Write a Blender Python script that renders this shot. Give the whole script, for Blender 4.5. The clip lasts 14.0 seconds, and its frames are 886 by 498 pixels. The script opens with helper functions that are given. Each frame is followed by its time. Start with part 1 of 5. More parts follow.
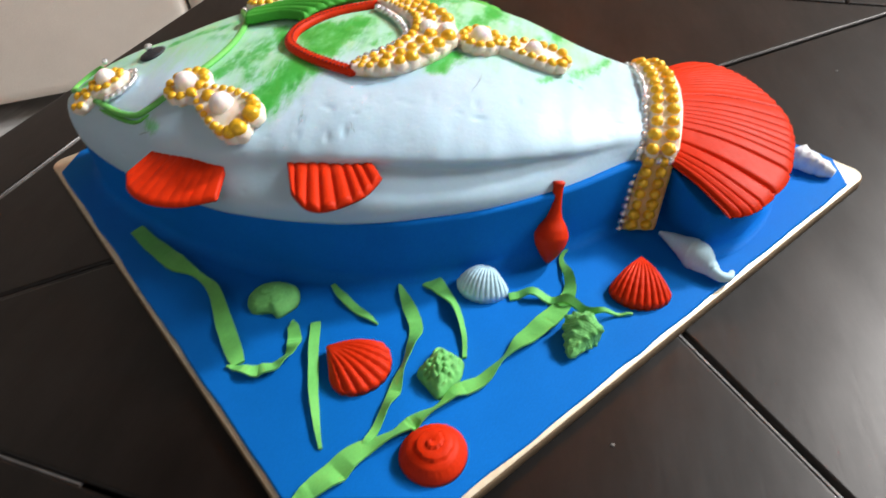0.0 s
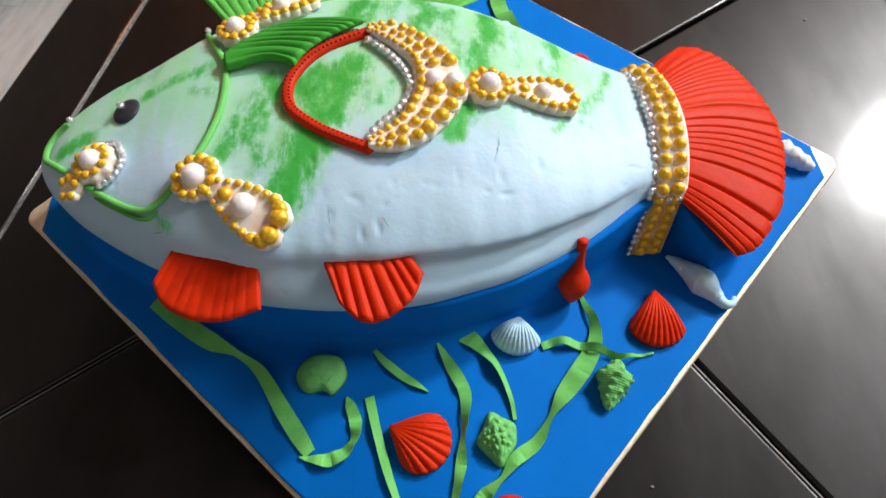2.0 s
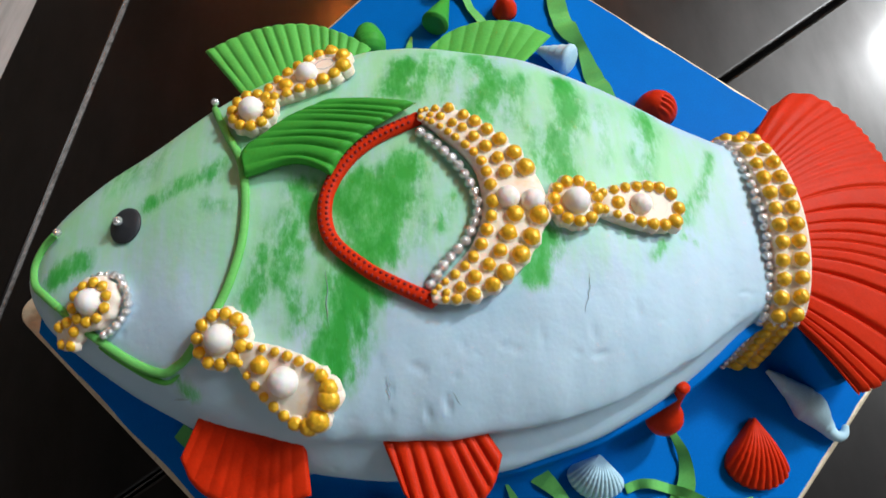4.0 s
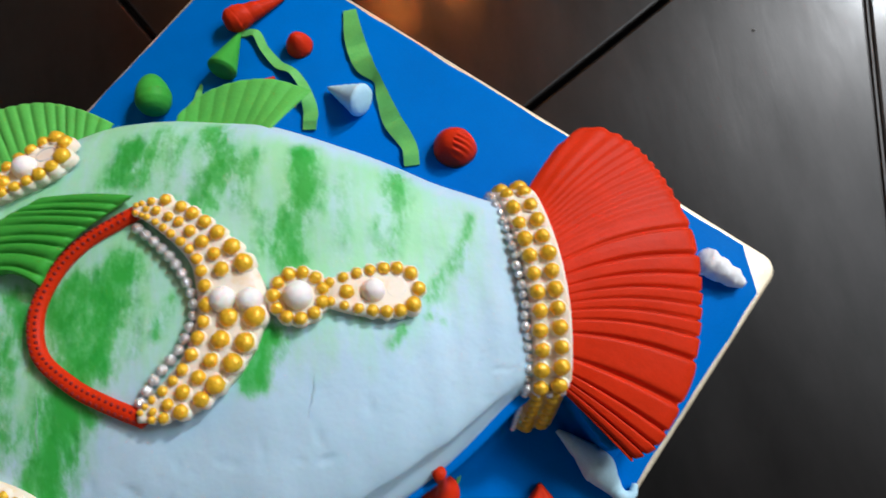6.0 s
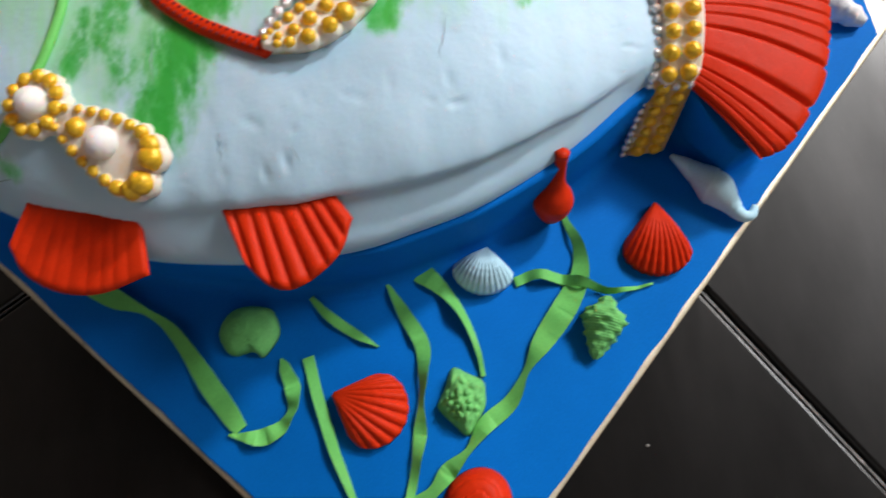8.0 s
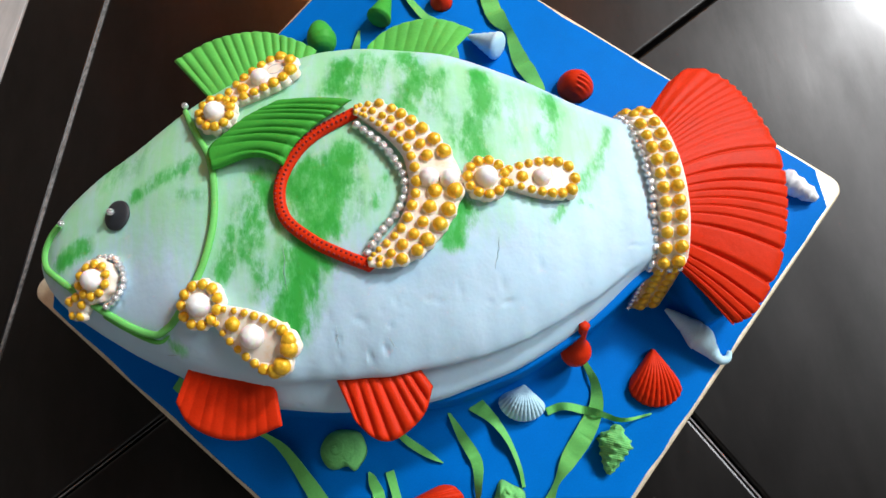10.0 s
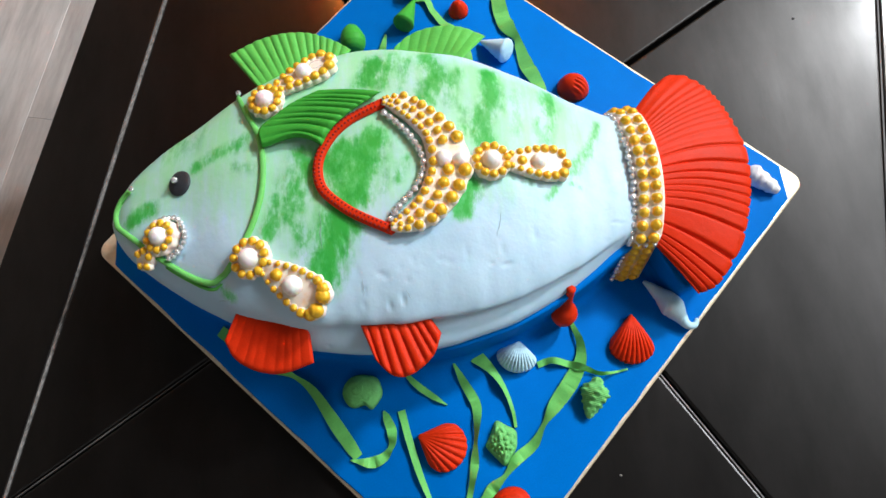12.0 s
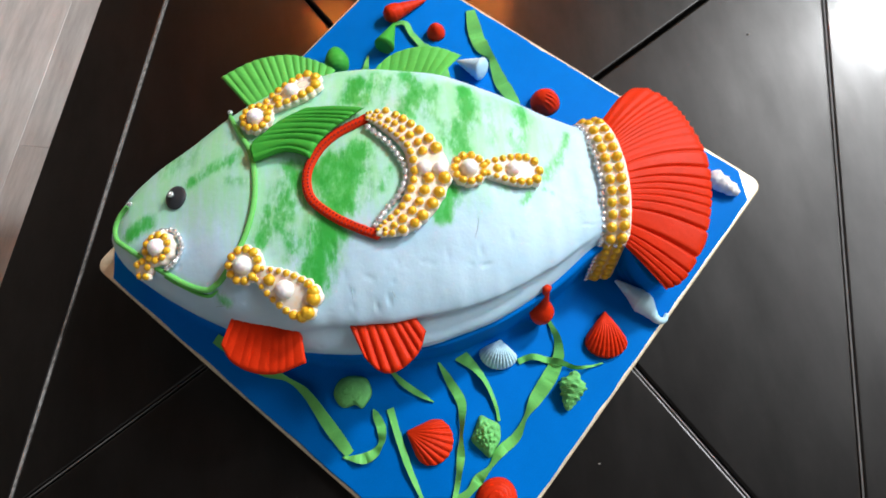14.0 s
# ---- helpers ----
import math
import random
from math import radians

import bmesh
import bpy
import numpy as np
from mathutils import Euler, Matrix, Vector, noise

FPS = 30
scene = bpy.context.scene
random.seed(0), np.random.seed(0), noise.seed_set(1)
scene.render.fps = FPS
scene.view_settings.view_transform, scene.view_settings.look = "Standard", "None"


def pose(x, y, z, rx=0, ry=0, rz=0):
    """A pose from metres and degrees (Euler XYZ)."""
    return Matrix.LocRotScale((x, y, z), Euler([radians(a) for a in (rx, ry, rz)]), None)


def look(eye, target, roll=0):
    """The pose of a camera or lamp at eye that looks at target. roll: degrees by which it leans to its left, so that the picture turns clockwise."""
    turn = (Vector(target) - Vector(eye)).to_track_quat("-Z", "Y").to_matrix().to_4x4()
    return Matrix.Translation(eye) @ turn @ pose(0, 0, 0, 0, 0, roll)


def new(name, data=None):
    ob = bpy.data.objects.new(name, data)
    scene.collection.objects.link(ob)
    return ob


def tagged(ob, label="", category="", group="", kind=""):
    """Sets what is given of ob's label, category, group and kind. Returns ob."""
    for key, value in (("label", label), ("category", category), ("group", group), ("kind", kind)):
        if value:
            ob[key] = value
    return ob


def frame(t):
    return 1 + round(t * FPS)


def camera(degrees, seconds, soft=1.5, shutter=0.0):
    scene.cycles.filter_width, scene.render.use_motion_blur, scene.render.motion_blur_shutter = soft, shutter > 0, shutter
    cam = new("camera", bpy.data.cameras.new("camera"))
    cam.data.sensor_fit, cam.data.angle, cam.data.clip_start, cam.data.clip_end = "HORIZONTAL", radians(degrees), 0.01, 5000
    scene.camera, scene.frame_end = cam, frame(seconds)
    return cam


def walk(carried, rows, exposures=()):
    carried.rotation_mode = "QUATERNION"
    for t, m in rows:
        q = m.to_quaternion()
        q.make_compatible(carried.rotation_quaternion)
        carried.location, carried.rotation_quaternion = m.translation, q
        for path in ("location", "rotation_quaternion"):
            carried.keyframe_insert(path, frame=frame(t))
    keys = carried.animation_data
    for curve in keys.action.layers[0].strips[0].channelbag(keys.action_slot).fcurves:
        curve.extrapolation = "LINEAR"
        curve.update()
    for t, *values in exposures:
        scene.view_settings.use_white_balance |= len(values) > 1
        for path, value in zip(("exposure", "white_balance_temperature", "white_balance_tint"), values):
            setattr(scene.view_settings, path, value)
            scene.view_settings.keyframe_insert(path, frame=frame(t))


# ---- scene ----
cam = camera(67.0, 14.0, shutter=0.4)
PATH = [
    (0, (0.0672, -0.3798, 0.2669), (-0.1612, 1.0930, -1.0667), -4.34),
    (0.2, (0.0644, -0.3847, 0.2718), (-0.1869, 1.0492, -1.0996), -4.77),
    (0.5, (0.0730, -0.3777, 0.2980), (-0.1511, 1.0143, -1.1206), -7.25),
    (0.7, (0.0714, -0.3829, 0.3062), (-0.0638, 1.0804, -1.0504), -5.20),
    (1, (0.0695, -0.3595, 0.3283), (-0.0610, 1.0528, -1.0818), -5.06),
    (1.2, (0.0559, -0.3489, 0.3337), (-0.0239, 1.0115, -1.1302), -3.53),
    (1.5, (0.0333, -0.3263, 0.3504), (-0.0551, 0.9509, -1.1861), -4.36),
    (1.7, (0.0140, -0.3122, 0.3577), (-0.0165, 0.9302, -1.2092), -3.65),
    (2, (0.0052, -0.2823, 0.3723), (0.0148, 0.7758, -1.3249), -3.43),
    (2.2, (-0.0002, -0.2679, 0.3769), (0.0289, 0.7455, -1.3471), -3.07),
    (4.3, (-0.0212, -0.1025, 0.3782), (-0.0530, 0.5675, -1.5060), -7.21),
    (4.5, (-0.0168, -0.0894, 0.3795), (-0.0885, 0.5598, -1.5108), -10.32),
    (4.7, (-0.0094, -0.0792, 0.3816), (-0.0735, 0.5570, -1.5134), -9.79),
    (5, (0.0098, -0.0574, 0.3840), (-0.0600, 0.5467, -1.5213), -11.50),
    (5.2, (0.0254, -0.0474, 0.3837), (-0.0769, 0.5715, -1.5154), -15.15),
    (5.5, (0.0645, -0.0401, 0.3769), (-0.0515, 0.5422, -1.5329), -17.73),
    (5.7, (0.0906, -0.0523, 0.3741), (0.0489, 0.5462, -1.5338), -11.39),
    (6, (0.1123, -0.0725, 0.3731), (0.0690, 0.5098, -1.5397), -13.18),
    (6.2, (0.1319, -0.0785, 0.3643), (0.0510, 0.4948, -1.5501), -17.36),
    (6.5, (0.1534, -0.0899, 0.3444), (0.1202, 0.4754, -1.5737), -14.36),
    (6.7, (0.1620, -0.1007, 0.3373), (0.1140, 0.4500, -1.5848), -16.25),
    (7, (0.1419, -0.1228, 0.3363), (0.0892, 0.4371, -1.5831), -16.86),
    (7.2, (0.1222, -0.1341, 0.3378), (0.1061, 0.4345, -1.5796), -12.97),
    (7.5, (0.1041, -0.1611, 0.3280), (0.0533, 0.4283, -1.5825), -15.07),
    (7.7, (0.0806, -0.1926, 0.3161), (0.0262, 0.4835, -1.5654), -13.52),
    (8, (0.0365, -0.2058, 0.3170), (-0.0078, 0.4159, -1.5835), -11.05),
    (8.2, (0.0221, -0.2123, 0.3389), (-0.0888, 0.4536, -1.5437), -15.77),
    (8.5, (-0.0027, -0.1968, 0.3808), (-0.1806, 0.4242, -1.5120), -22.31),
    (8.7, (-0.0013, -0.1742, 0.4067), (-0.1738, 0.4356, -1.4902), -22.30),
    (9, (0.0089, -0.1535, 0.4154), (-0.0364, 0.4869, -1.4788), -11.44),
    (9.2, (0.0218, -0.1430, 0.4225), (-0.0212, 0.4815, -1.4770), -11.43),
    (11.3, (0.0115, -0.1712, 0.4757), (-0.0236, 0.4152, -1.4361), -9.00),
    (11.5, (0.0129, -0.1786, 0.4877), (-0.0492, 0.4307, -1.4162), -11.11),
    (12, (0.0155, -0.1890, 0.5021), (-0.0443, 0.4255, -1.4002), -10.85),
    (12.5, (0.0156, -0.2032, 0.5034), (-0.0502, 0.4284, -1.3931), -11.29),
    (13, (0.0133, -0.2120, 0.5062), (-0.0466, 0.4129, -1.3927), -10.97),
    (13.5, (0.0094, -0.2153, 0.5094), (-0.0178, 0.4254, -1.3850), -8.60),
    (13.7, (0.0156, -0.2106, 0.5147), (-0.0392, 0.4333, -1.3780), -11.00),
    (14, (0.0183, -0.2124, 0.5261), (0.0033, 0.4650, -1.3557), -8.19),
]
EXPOSURES = [(0, 1.16, 6800, 13), (1.0, 1.1, 6740, 13), (1.5, 1.03, 6700, 12), (2.2, 0.83, 6620, 12), (4.3, 0.53, 6450, 10), (5.0, 0.47, 6370, 10), (6.0, 0.42, 6260, 10), (7.0, 0.42, 6480, 11), (7.5, 0.44, 6690, 13), (8.0, 0.64, 6650, 12), (8.5, 0.88, 6620, 11), (9.0, 0.86, 6540, 11), (9.4, 0.86, 6510, 11), (11.5, 0.92, 6410, 10), (14, 0.98, 6450, 10)]
walk(cam, [(t, look(eye, target, roll)) for t, eye, target, roll in PATH], EXPOSURES)

# ---- light ----
world = bpy.data.worlds.new("room_air")
scene.world = world
world.use_nodes = True
world.node_tree.nodes["Background"].inputs[0].default_value = (0.75, 0.85, 1.0, 1)
world.node_tree.nodes["Background"].inputs[1].default_value = 1.0


def area_lamp(name, eye, target, wide, high, watts, colour):
    data = bpy.data.lights.new(name, "AREA")
    data.shape, data.size, data.size_y = "RECTANGLE", wide, high
    data.energy, data.color = watts, colour
    ob = new(name, data)
    ob.matrix_world = look(eye, target)
    return ob


TABLE_TURN, TABLE_X, TABLE_Y, TABLE_Z, FLOOR_Z = -13.4, 0.0400, 0.0450, -0.009, -0.46
RIGHT = Vector((math.cos(radians(TABLE_TURN)), math.sin(radians(TABLE_TURN)), 0))
AHEAD = Vector((-RIGHT.y, RIGHT.x, 0))


def at_table(n, u, z=0.0):
    """A place given along the table's two sides."""
    return Vector((TABLE_X, TABLE_Y, 0)) + RIGHT * n + AHEAD * u + Vector((0, 0, z))


# daylight from a small high window beyond the tail and an unseen larger one added to the side of it
BACK_U, WIN_N0, WIN_N1, WIN_Z0, WIN_Z1 = 2.25, 1.63, 2.19, 2.05, 2.65
RIGHT_N, SIDE_U0, SIDE_U1, SIDE_Z0, SIDE_Z1 = 2.6, 0.80, 1.90, 1.85, 3.05
area_lamp("small_window_daylight", at_table(1.91, BACK_U + 0.04, 2.35), (0.1, 0.05, 0.0), 0.36, 0.38, 76, (0.94, 0.98, 1.0))
# added side light: softens the shading and widens the haze on the table
side_mid = at_table(RIGHT_N + 0.04, (SIDE_U0 + SIDE_U1) / 2, (SIDE_Z0 + SIDE_Z1) / 2)
area_lamp("added_side_daylight", side_mid, side_mid - RIGHT - AHEAD * 0.2 - Vector((0, 0, 0.2)), 0.95, 1.05, 52, (0.92, 0.97, 1.0))

# ---- materials ----


def material(name):
    m = bpy.data.materials.new(name)
    m.use_nodes = True
    nodes, links = m.node_tree.nodes, m.node_tree.links
    return m, nodes, links, nodes["Principled BSDF"]


def noise_node(nodes, links, scale, detail=4.0, rough=0.6, coords="Object", stretch=None, shift=None):
    tc = nodes.new("ShaderNodeTexCoord")
    out = tc.outputs[coords]
    if stretch:
        mp = nodes.new("ShaderNodeMapping")
        mp.inputs["Scale"].default_value = stretch
        links.new(out, mp.inputs["Vector"])
        if shift:
            links.new(shift, mp.inputs["Location"])
        out = mp.outputs[0]
    n = nodes.new("ShaderNodeTexNoise")
    n.inputs["Scale"].default_value, n.inputs["Detail"].default_value, n.inputs["Roughness"].default_value = scale, detail, rough
    links.new(out, n.inputs["Vector"])
    return n.outputs["Fac"]


def ramp(nodes, links, fac, low, high, a, b):
    r = nodes.new("ShaderNodeValToRGB")
    r.color_ramp.elements[0].position, r.color_ramp.elements[1].position = low, high
    r.color_ramp.elements[0].color, r.color_ramp.elements[1].color = (*a, 1), (*b, 1)
    links.new(fac, r.inputs[0])
    return r.outputs[0]


def mix(nodes, links, fac, a, b, mode="MIX"):
    n = nodes.new("ShaderNodeMix")
    n.data_type, n.blend_type = "RGBA", mode
    for value, socket in ((fac, n.inputs[0]), (a, n.inputs[6]), (b, n.inputs[7])):
        if isinstance(value, (int, float)):
            socket.default_value = value
        elif isinstance(value, tuple):
            socket.default_value = (*value, 1)
        else:
            links.new(value, socket)
    return n.outputs[2]


def bump(nodes, links, bsdf, height, strength, distance, under=None):
    b = nodes.new("ShaderNodeBump")
    b.inputs["Strength"].default_value, b.inputs["Distance"].default_value = strength, distance
    links.new(height, b.inputs["Height"])
    if under:
        links.new(under, b.inputs["Normal"])
    links.new(b.outputs[0], bsdf.inputs["Normal"])
    return b.outputs[0]


def scaled(c, k):
    return tuple(min(1.0, v * k) for v in c)


def fondant(name, colour, rough=0.5, grain=900, patch=45, vary=0.14, relief=0.35, sheen=0.35, soft=0.0):
    """Rolled sugar paste: slightly uneven colour, fine powdery grain, soft gloss."""
    m, nodes, links, b = material(name)
    big = noise_node(nodes, links, patch, 3)
    fine = noise_node(nodes, links, grain, 3)
    tone = ramp(nodes, links, big, 0.3, 0.7, scaled(colour, 1 - vary), scaled(colour, 1 + vary))
    tone = mix(nodes, links, 0.25, tone, ramp(nodes, links, fine, 0.35, 0.7, scaled(colour, 0.75), scaled(colour, 1.2)))
    links.new(tone, b.inputs["Base Color"])
    r = nodes.new("ShaderNodeMapRange")
    r.inputs["To Min"].default_value, r.inputs["To Max"].default_value = rough - 0.08, rough + 0.12
    links.new(big, r.inputs[0])
    links.new(r.outputs[0], b.inputs["Roughness"])
    b.inputs["Specular IOR Level"].default_value = sheen
    if soft:
        b.inputs["Subsurface Weight"].default_value, b.inputs["Subsurface Scale"].default_value = soft, 0.004
    first = bump(nodes, links, b, big, relief * 0.5, 0.004)
    bump(nodes, links, b, fine, relief * 0.5, 0.0004, first)
    return m


def smudged(name, colour, gold, start):
    """White paste tinted by gold paint that ran off the beads."""
    m, nodes, links, b = material(name)
    mist = noise_node(nodes, links, 130, 4, 0.6)
    fine = noise_node(nodes, links, 900, 3)
    links.new(mix(nodes, links, ramp(nodes, links, mist, start, start + 0.28, (0, 0, 0), (0.75, 0.75, 0.75)), colour, gold), b.inputs["Base Color"])
    b.inputs["Roughness"].default_value, b.inputs["Specular IOR Level"].default_value = 0.5, 0.3
    b.inputs["Subsurface Weight"].default_value, b.inputs["Subsurface Scale"].default_value = 0.2, 0.004
    bump(nodes, links, b, fine, 0.2, 0.0004)
    return m


def metal_paint(name, colour, dark, rough, metallic, grain=500, coat=0.0, soft=0.0):
    """Edible metallic paint, streaky where the brush has been."""
    m, nodes, links, b = material(name)
    streak = noise_node(nodes, links, grain, 4)
    info = nodes.new("ShaderNodeObjectInfo")
    tone = ramp(nodes, links, streak, 0.35, 0.6, dark, colour)
    tone = mix(nodes, links, ramp(nodes, links, info.outputs["Random"], 0.0, 1.0, (0, 0, 0), (0.3, 0.3, 0.3)), tone, scaled(dark, 1.15))
    links.new(tone, b.inputs["Base Color"])
    b.inputs["Roughness"].default_value, b.inputs["Metallic"].default_value = rough, metallic
    b.inputs["Coat Weight"].default_value, b.inputs["Coat Roughness"].default_value = coat, 0.16
    if soft:
        b.inputs["Subsurface Weight"].default_value, b.inputs["Subsurface Scale"].default_value = soft, 0.004
    bump(nodes, links, b, streak, 0.4, 0.0006)
    return m


BLUE = fondant("blue_fondant", (0.0, 0.150, 0.555), 0.5, patch=22, vary=0.07, relief=0.22, sheen=0.03)
RED = fondant("red_fondant", (0.60, 0.028, 0.004), 0.48, vary=0.10, relief=0.4, sheen=0.10)
GREEN = fondant("green_fondant", (0.11, 0.46, 0.080), 0.5, vary=0.10, relief=0.4, sheen=0.12)
LEAF = fondant("leaf_green_fondant", (0.15, 0.525, 0.125), 0.48, vary=0.14, relief=0.25, sheen=0.16)
DEEP_GREEN = fondant("deep_green_fondant", (0.050, 0.34, 0.040), 0.48, vary=0.12, relief=0.4, sheen=0.12)
MOSS = fondant("shell_green_fondant", (0.155, 0.49, 0.145), 0.5, patch=120, vary=0.25, relief=0.6, sheen=0.12)
SKY = fondant("pale_blue_fondant", (0.48, 0.72, 0.83), 0.5, vary=0.08, relief=0.4, sheen=0.25)
CREAM = smudged("cream_fondant", (0.86, 0.75, 0.64), (0.80, 0.50, 0.16), 0.52)
# tan mixes the gold smears with the shade on the hanging end
TAN = smudged("shaded_gold_smeared_fondant", (0.70, 0.48, 0.24), (0.55, 0.27, 0.03), 0.30)
CHALK = fondant("white_shell_fondant", (0.82, 0.82, 0.84), 0.55, vary=0.06, relief=0.6)
SLATE = fondant("black_fondant", (0.022, 0.026, 0.032), 0.45, vary=0.2, relief=0.3)
GOLD = metal_paint("gold_lustre", (0.90, 0.53, 0.022), (0.68, 0.37, 0.012), 0.40, 0.24, 3.0, 0.20)
SILVER = metal_paint("silver_pearl", (0.88, 0.88, 0.89), (0.76, 0.76, 0.79), 0.14, 0.75, 60)
PEARL = metal_paint("white_pearl", (0.93, 0.89, 0.87), (0.89, 0.85, 0.83), 0.38, 0.0, 200, 0.0, 0.35)
GLAZE = metal_paint("pearl_glaze", (0.82, 0.81, 0.80), (0.52, 0.52, 0.53), 0.22, 0.25, 420, 0.3)


def painted_body():
    """Pale blue paste with green food colour brushed over the back in streaks."""
    m, nodes, links, b = material("painted_fish_fondant")
    wash, streak = (nodes.new("ShaderNodeAttribute") for _ in range(2))
    wash.attribute_name, streak.attribute_name = "wash", "streak"
    patch = noise_node(nodes, links, 16, 5, 0.6)
    coarse = noise_node(nodes, links, 46, 6, 0.66, stretch=(1.6, 0.75, 0.8))
    hairs = noise_node(nodes, links, 150, 6, 0.68, stretch=(1.7, 0.7, 0.8))
    both = nodes.new("ShaderNodeMix")
    both.data_type = "FLOAT"
    both.inputs[0].default_value = 0.5
    links.new(coarse, both.inputs[2])
    links.new(hairs, both.inputs[3])
    bristle = both.outputs[0]
    fine = noise_node(nodes, links, 700, 3)
    blue = ramp(nodes, links, patch, 0.3, 0.7, (0.42, 0.615, 0.76), (0.485, 0.67, 0.80))

    def level(a, c, gain, offset):
        s = nodes.new("ShaderNodeMath")
        s.operation = "MULTIPLY_ADD"
        links.new(c, s.inputs[0])
        s.inputs[1].default_value, s.inputs[2].default_value = gain, offset
        k = nodes.new("ShaderNodeMath")
        k.operation, k.use_clamp = "MULTIPLY", True
        links.new(a, k.inputs[0])
        k.inputs[1].default_value = 3.0
        t = nodes.new("ShaderNodeMath")
        t.operation = "MULTIPLY_ADD"
        links.new(k.outputs[0], t.inputs[0])
        links.new(s.outputs[0], t.inputs[1])
        links.new(a, t.inputs[2])
        return t.outputs[0]

    # the noise only breaks up paint that is there
    pulls = nodes.new("ShaderNodeMix")
    pulls.data_type = "FLOAT"
    pulls.inputs[0].default_value = 0.5
    links.new(bristle, pulls.inputs[2])
    links.new(noise_node(nodes, links, 30, 4, 0.6, stretch=(3.2, 0.28, 0.4)), pulls.inputs[3])
    w = level(wash.outputs["Fac"], pulls.outputs[0], 2.2, -1.12)
    tint = mix(nodes, links, ramp(nodes, links, w, 0.12, 0.85, (0, 0, 0), (1, 1, 1)), blue, (0.32, 0.69, 0.40))
    s = level(streak.outputs["Fac"], bristle, 2.9, -1.45)
    tint = mix(nodes, links, ramp(nodes, links, s, 0.10, 0.66, (0, 0, 0), (0.85, 0.85, 0.85)), tint, (0.10, 0.515, 0.135))
    tint = mix(nodes, links, ramp(nodes, links, s, 0.38, 0.98, (0, 0, 0), (0.88, 0.88, 0.88)), tint, (0.022, 0.365, 0.034))
    # darker dabs where the loaded brush touched down
    loaded = nodes.new("ShaderNodeMath")
    loaded.operation, loaded.use_clamp = "MULTIPLY", True
    links.new(streak.outputs["Fac"], loaded.inputs[0])
    loaded.inputs[1].default_value = 1.5
    spots = nodes.new("ShaderNodeMath")
    spots.operation = "MULTIPLY"
    links.new(loaded.outputs[0], spots.inputs[0])
    links.new(ramp(nodes, links, noise_node(nodes, links, 80, 5, 0.62, stretch=(1.5, 0.7, 0.8)), 0.50, 0.62, (0, 0, 0), (0.7, 0.7, 0.7)), spots.inputs[1])
    tint = mix(nodes, links, spots.outputs[0], tint, (0.016, 0.32, 0.035))
    links.new(tint, b.inputs["Base Color"])
    b.inputs["Roughness"].default_value, b.inputs["Specular IOR Level"].default_value = 0.5, 0.35
    b.inputs["Subsurface Weight"].default_value, b.inputs["Subsurface Scale"].default_value = 0.12, 0.004
    first = bump(nodes, links, b, patch, 0.16, 0.009)
    bump(nodes, links, b, fine, 0.06, 0.0004, first)
    return m


FISH = painted_body()


def gold_board():
    m, nodes, links, b = material("gold_foil_card")
    n = noise_node(nodes, links, 160, 5, 0.7)
    worn = noise_node(nodes, links, 55, 4)
    tone = ramp(nodes, links, n, 0.3, 0.7, (0.62, 0.52, 0.35), (0.80, 0.71, 0.54))
    tone = mix(nodes, links, ramp(nodes, links, worn, 0.62, 0.75, (0, 0, 0), (1, 1, 1)), tone, (0.16, 0.11, 0.07))
    links.new(tone, b.inputs["Base Color"])
    b.inputs["Roughness"].default_value, b.inputs["Metallic"].default_value = 0.45, 0.3
    bump(nodes, links, b, n, 0.3, 0.0008)
    return m


BOARD = gold_board()


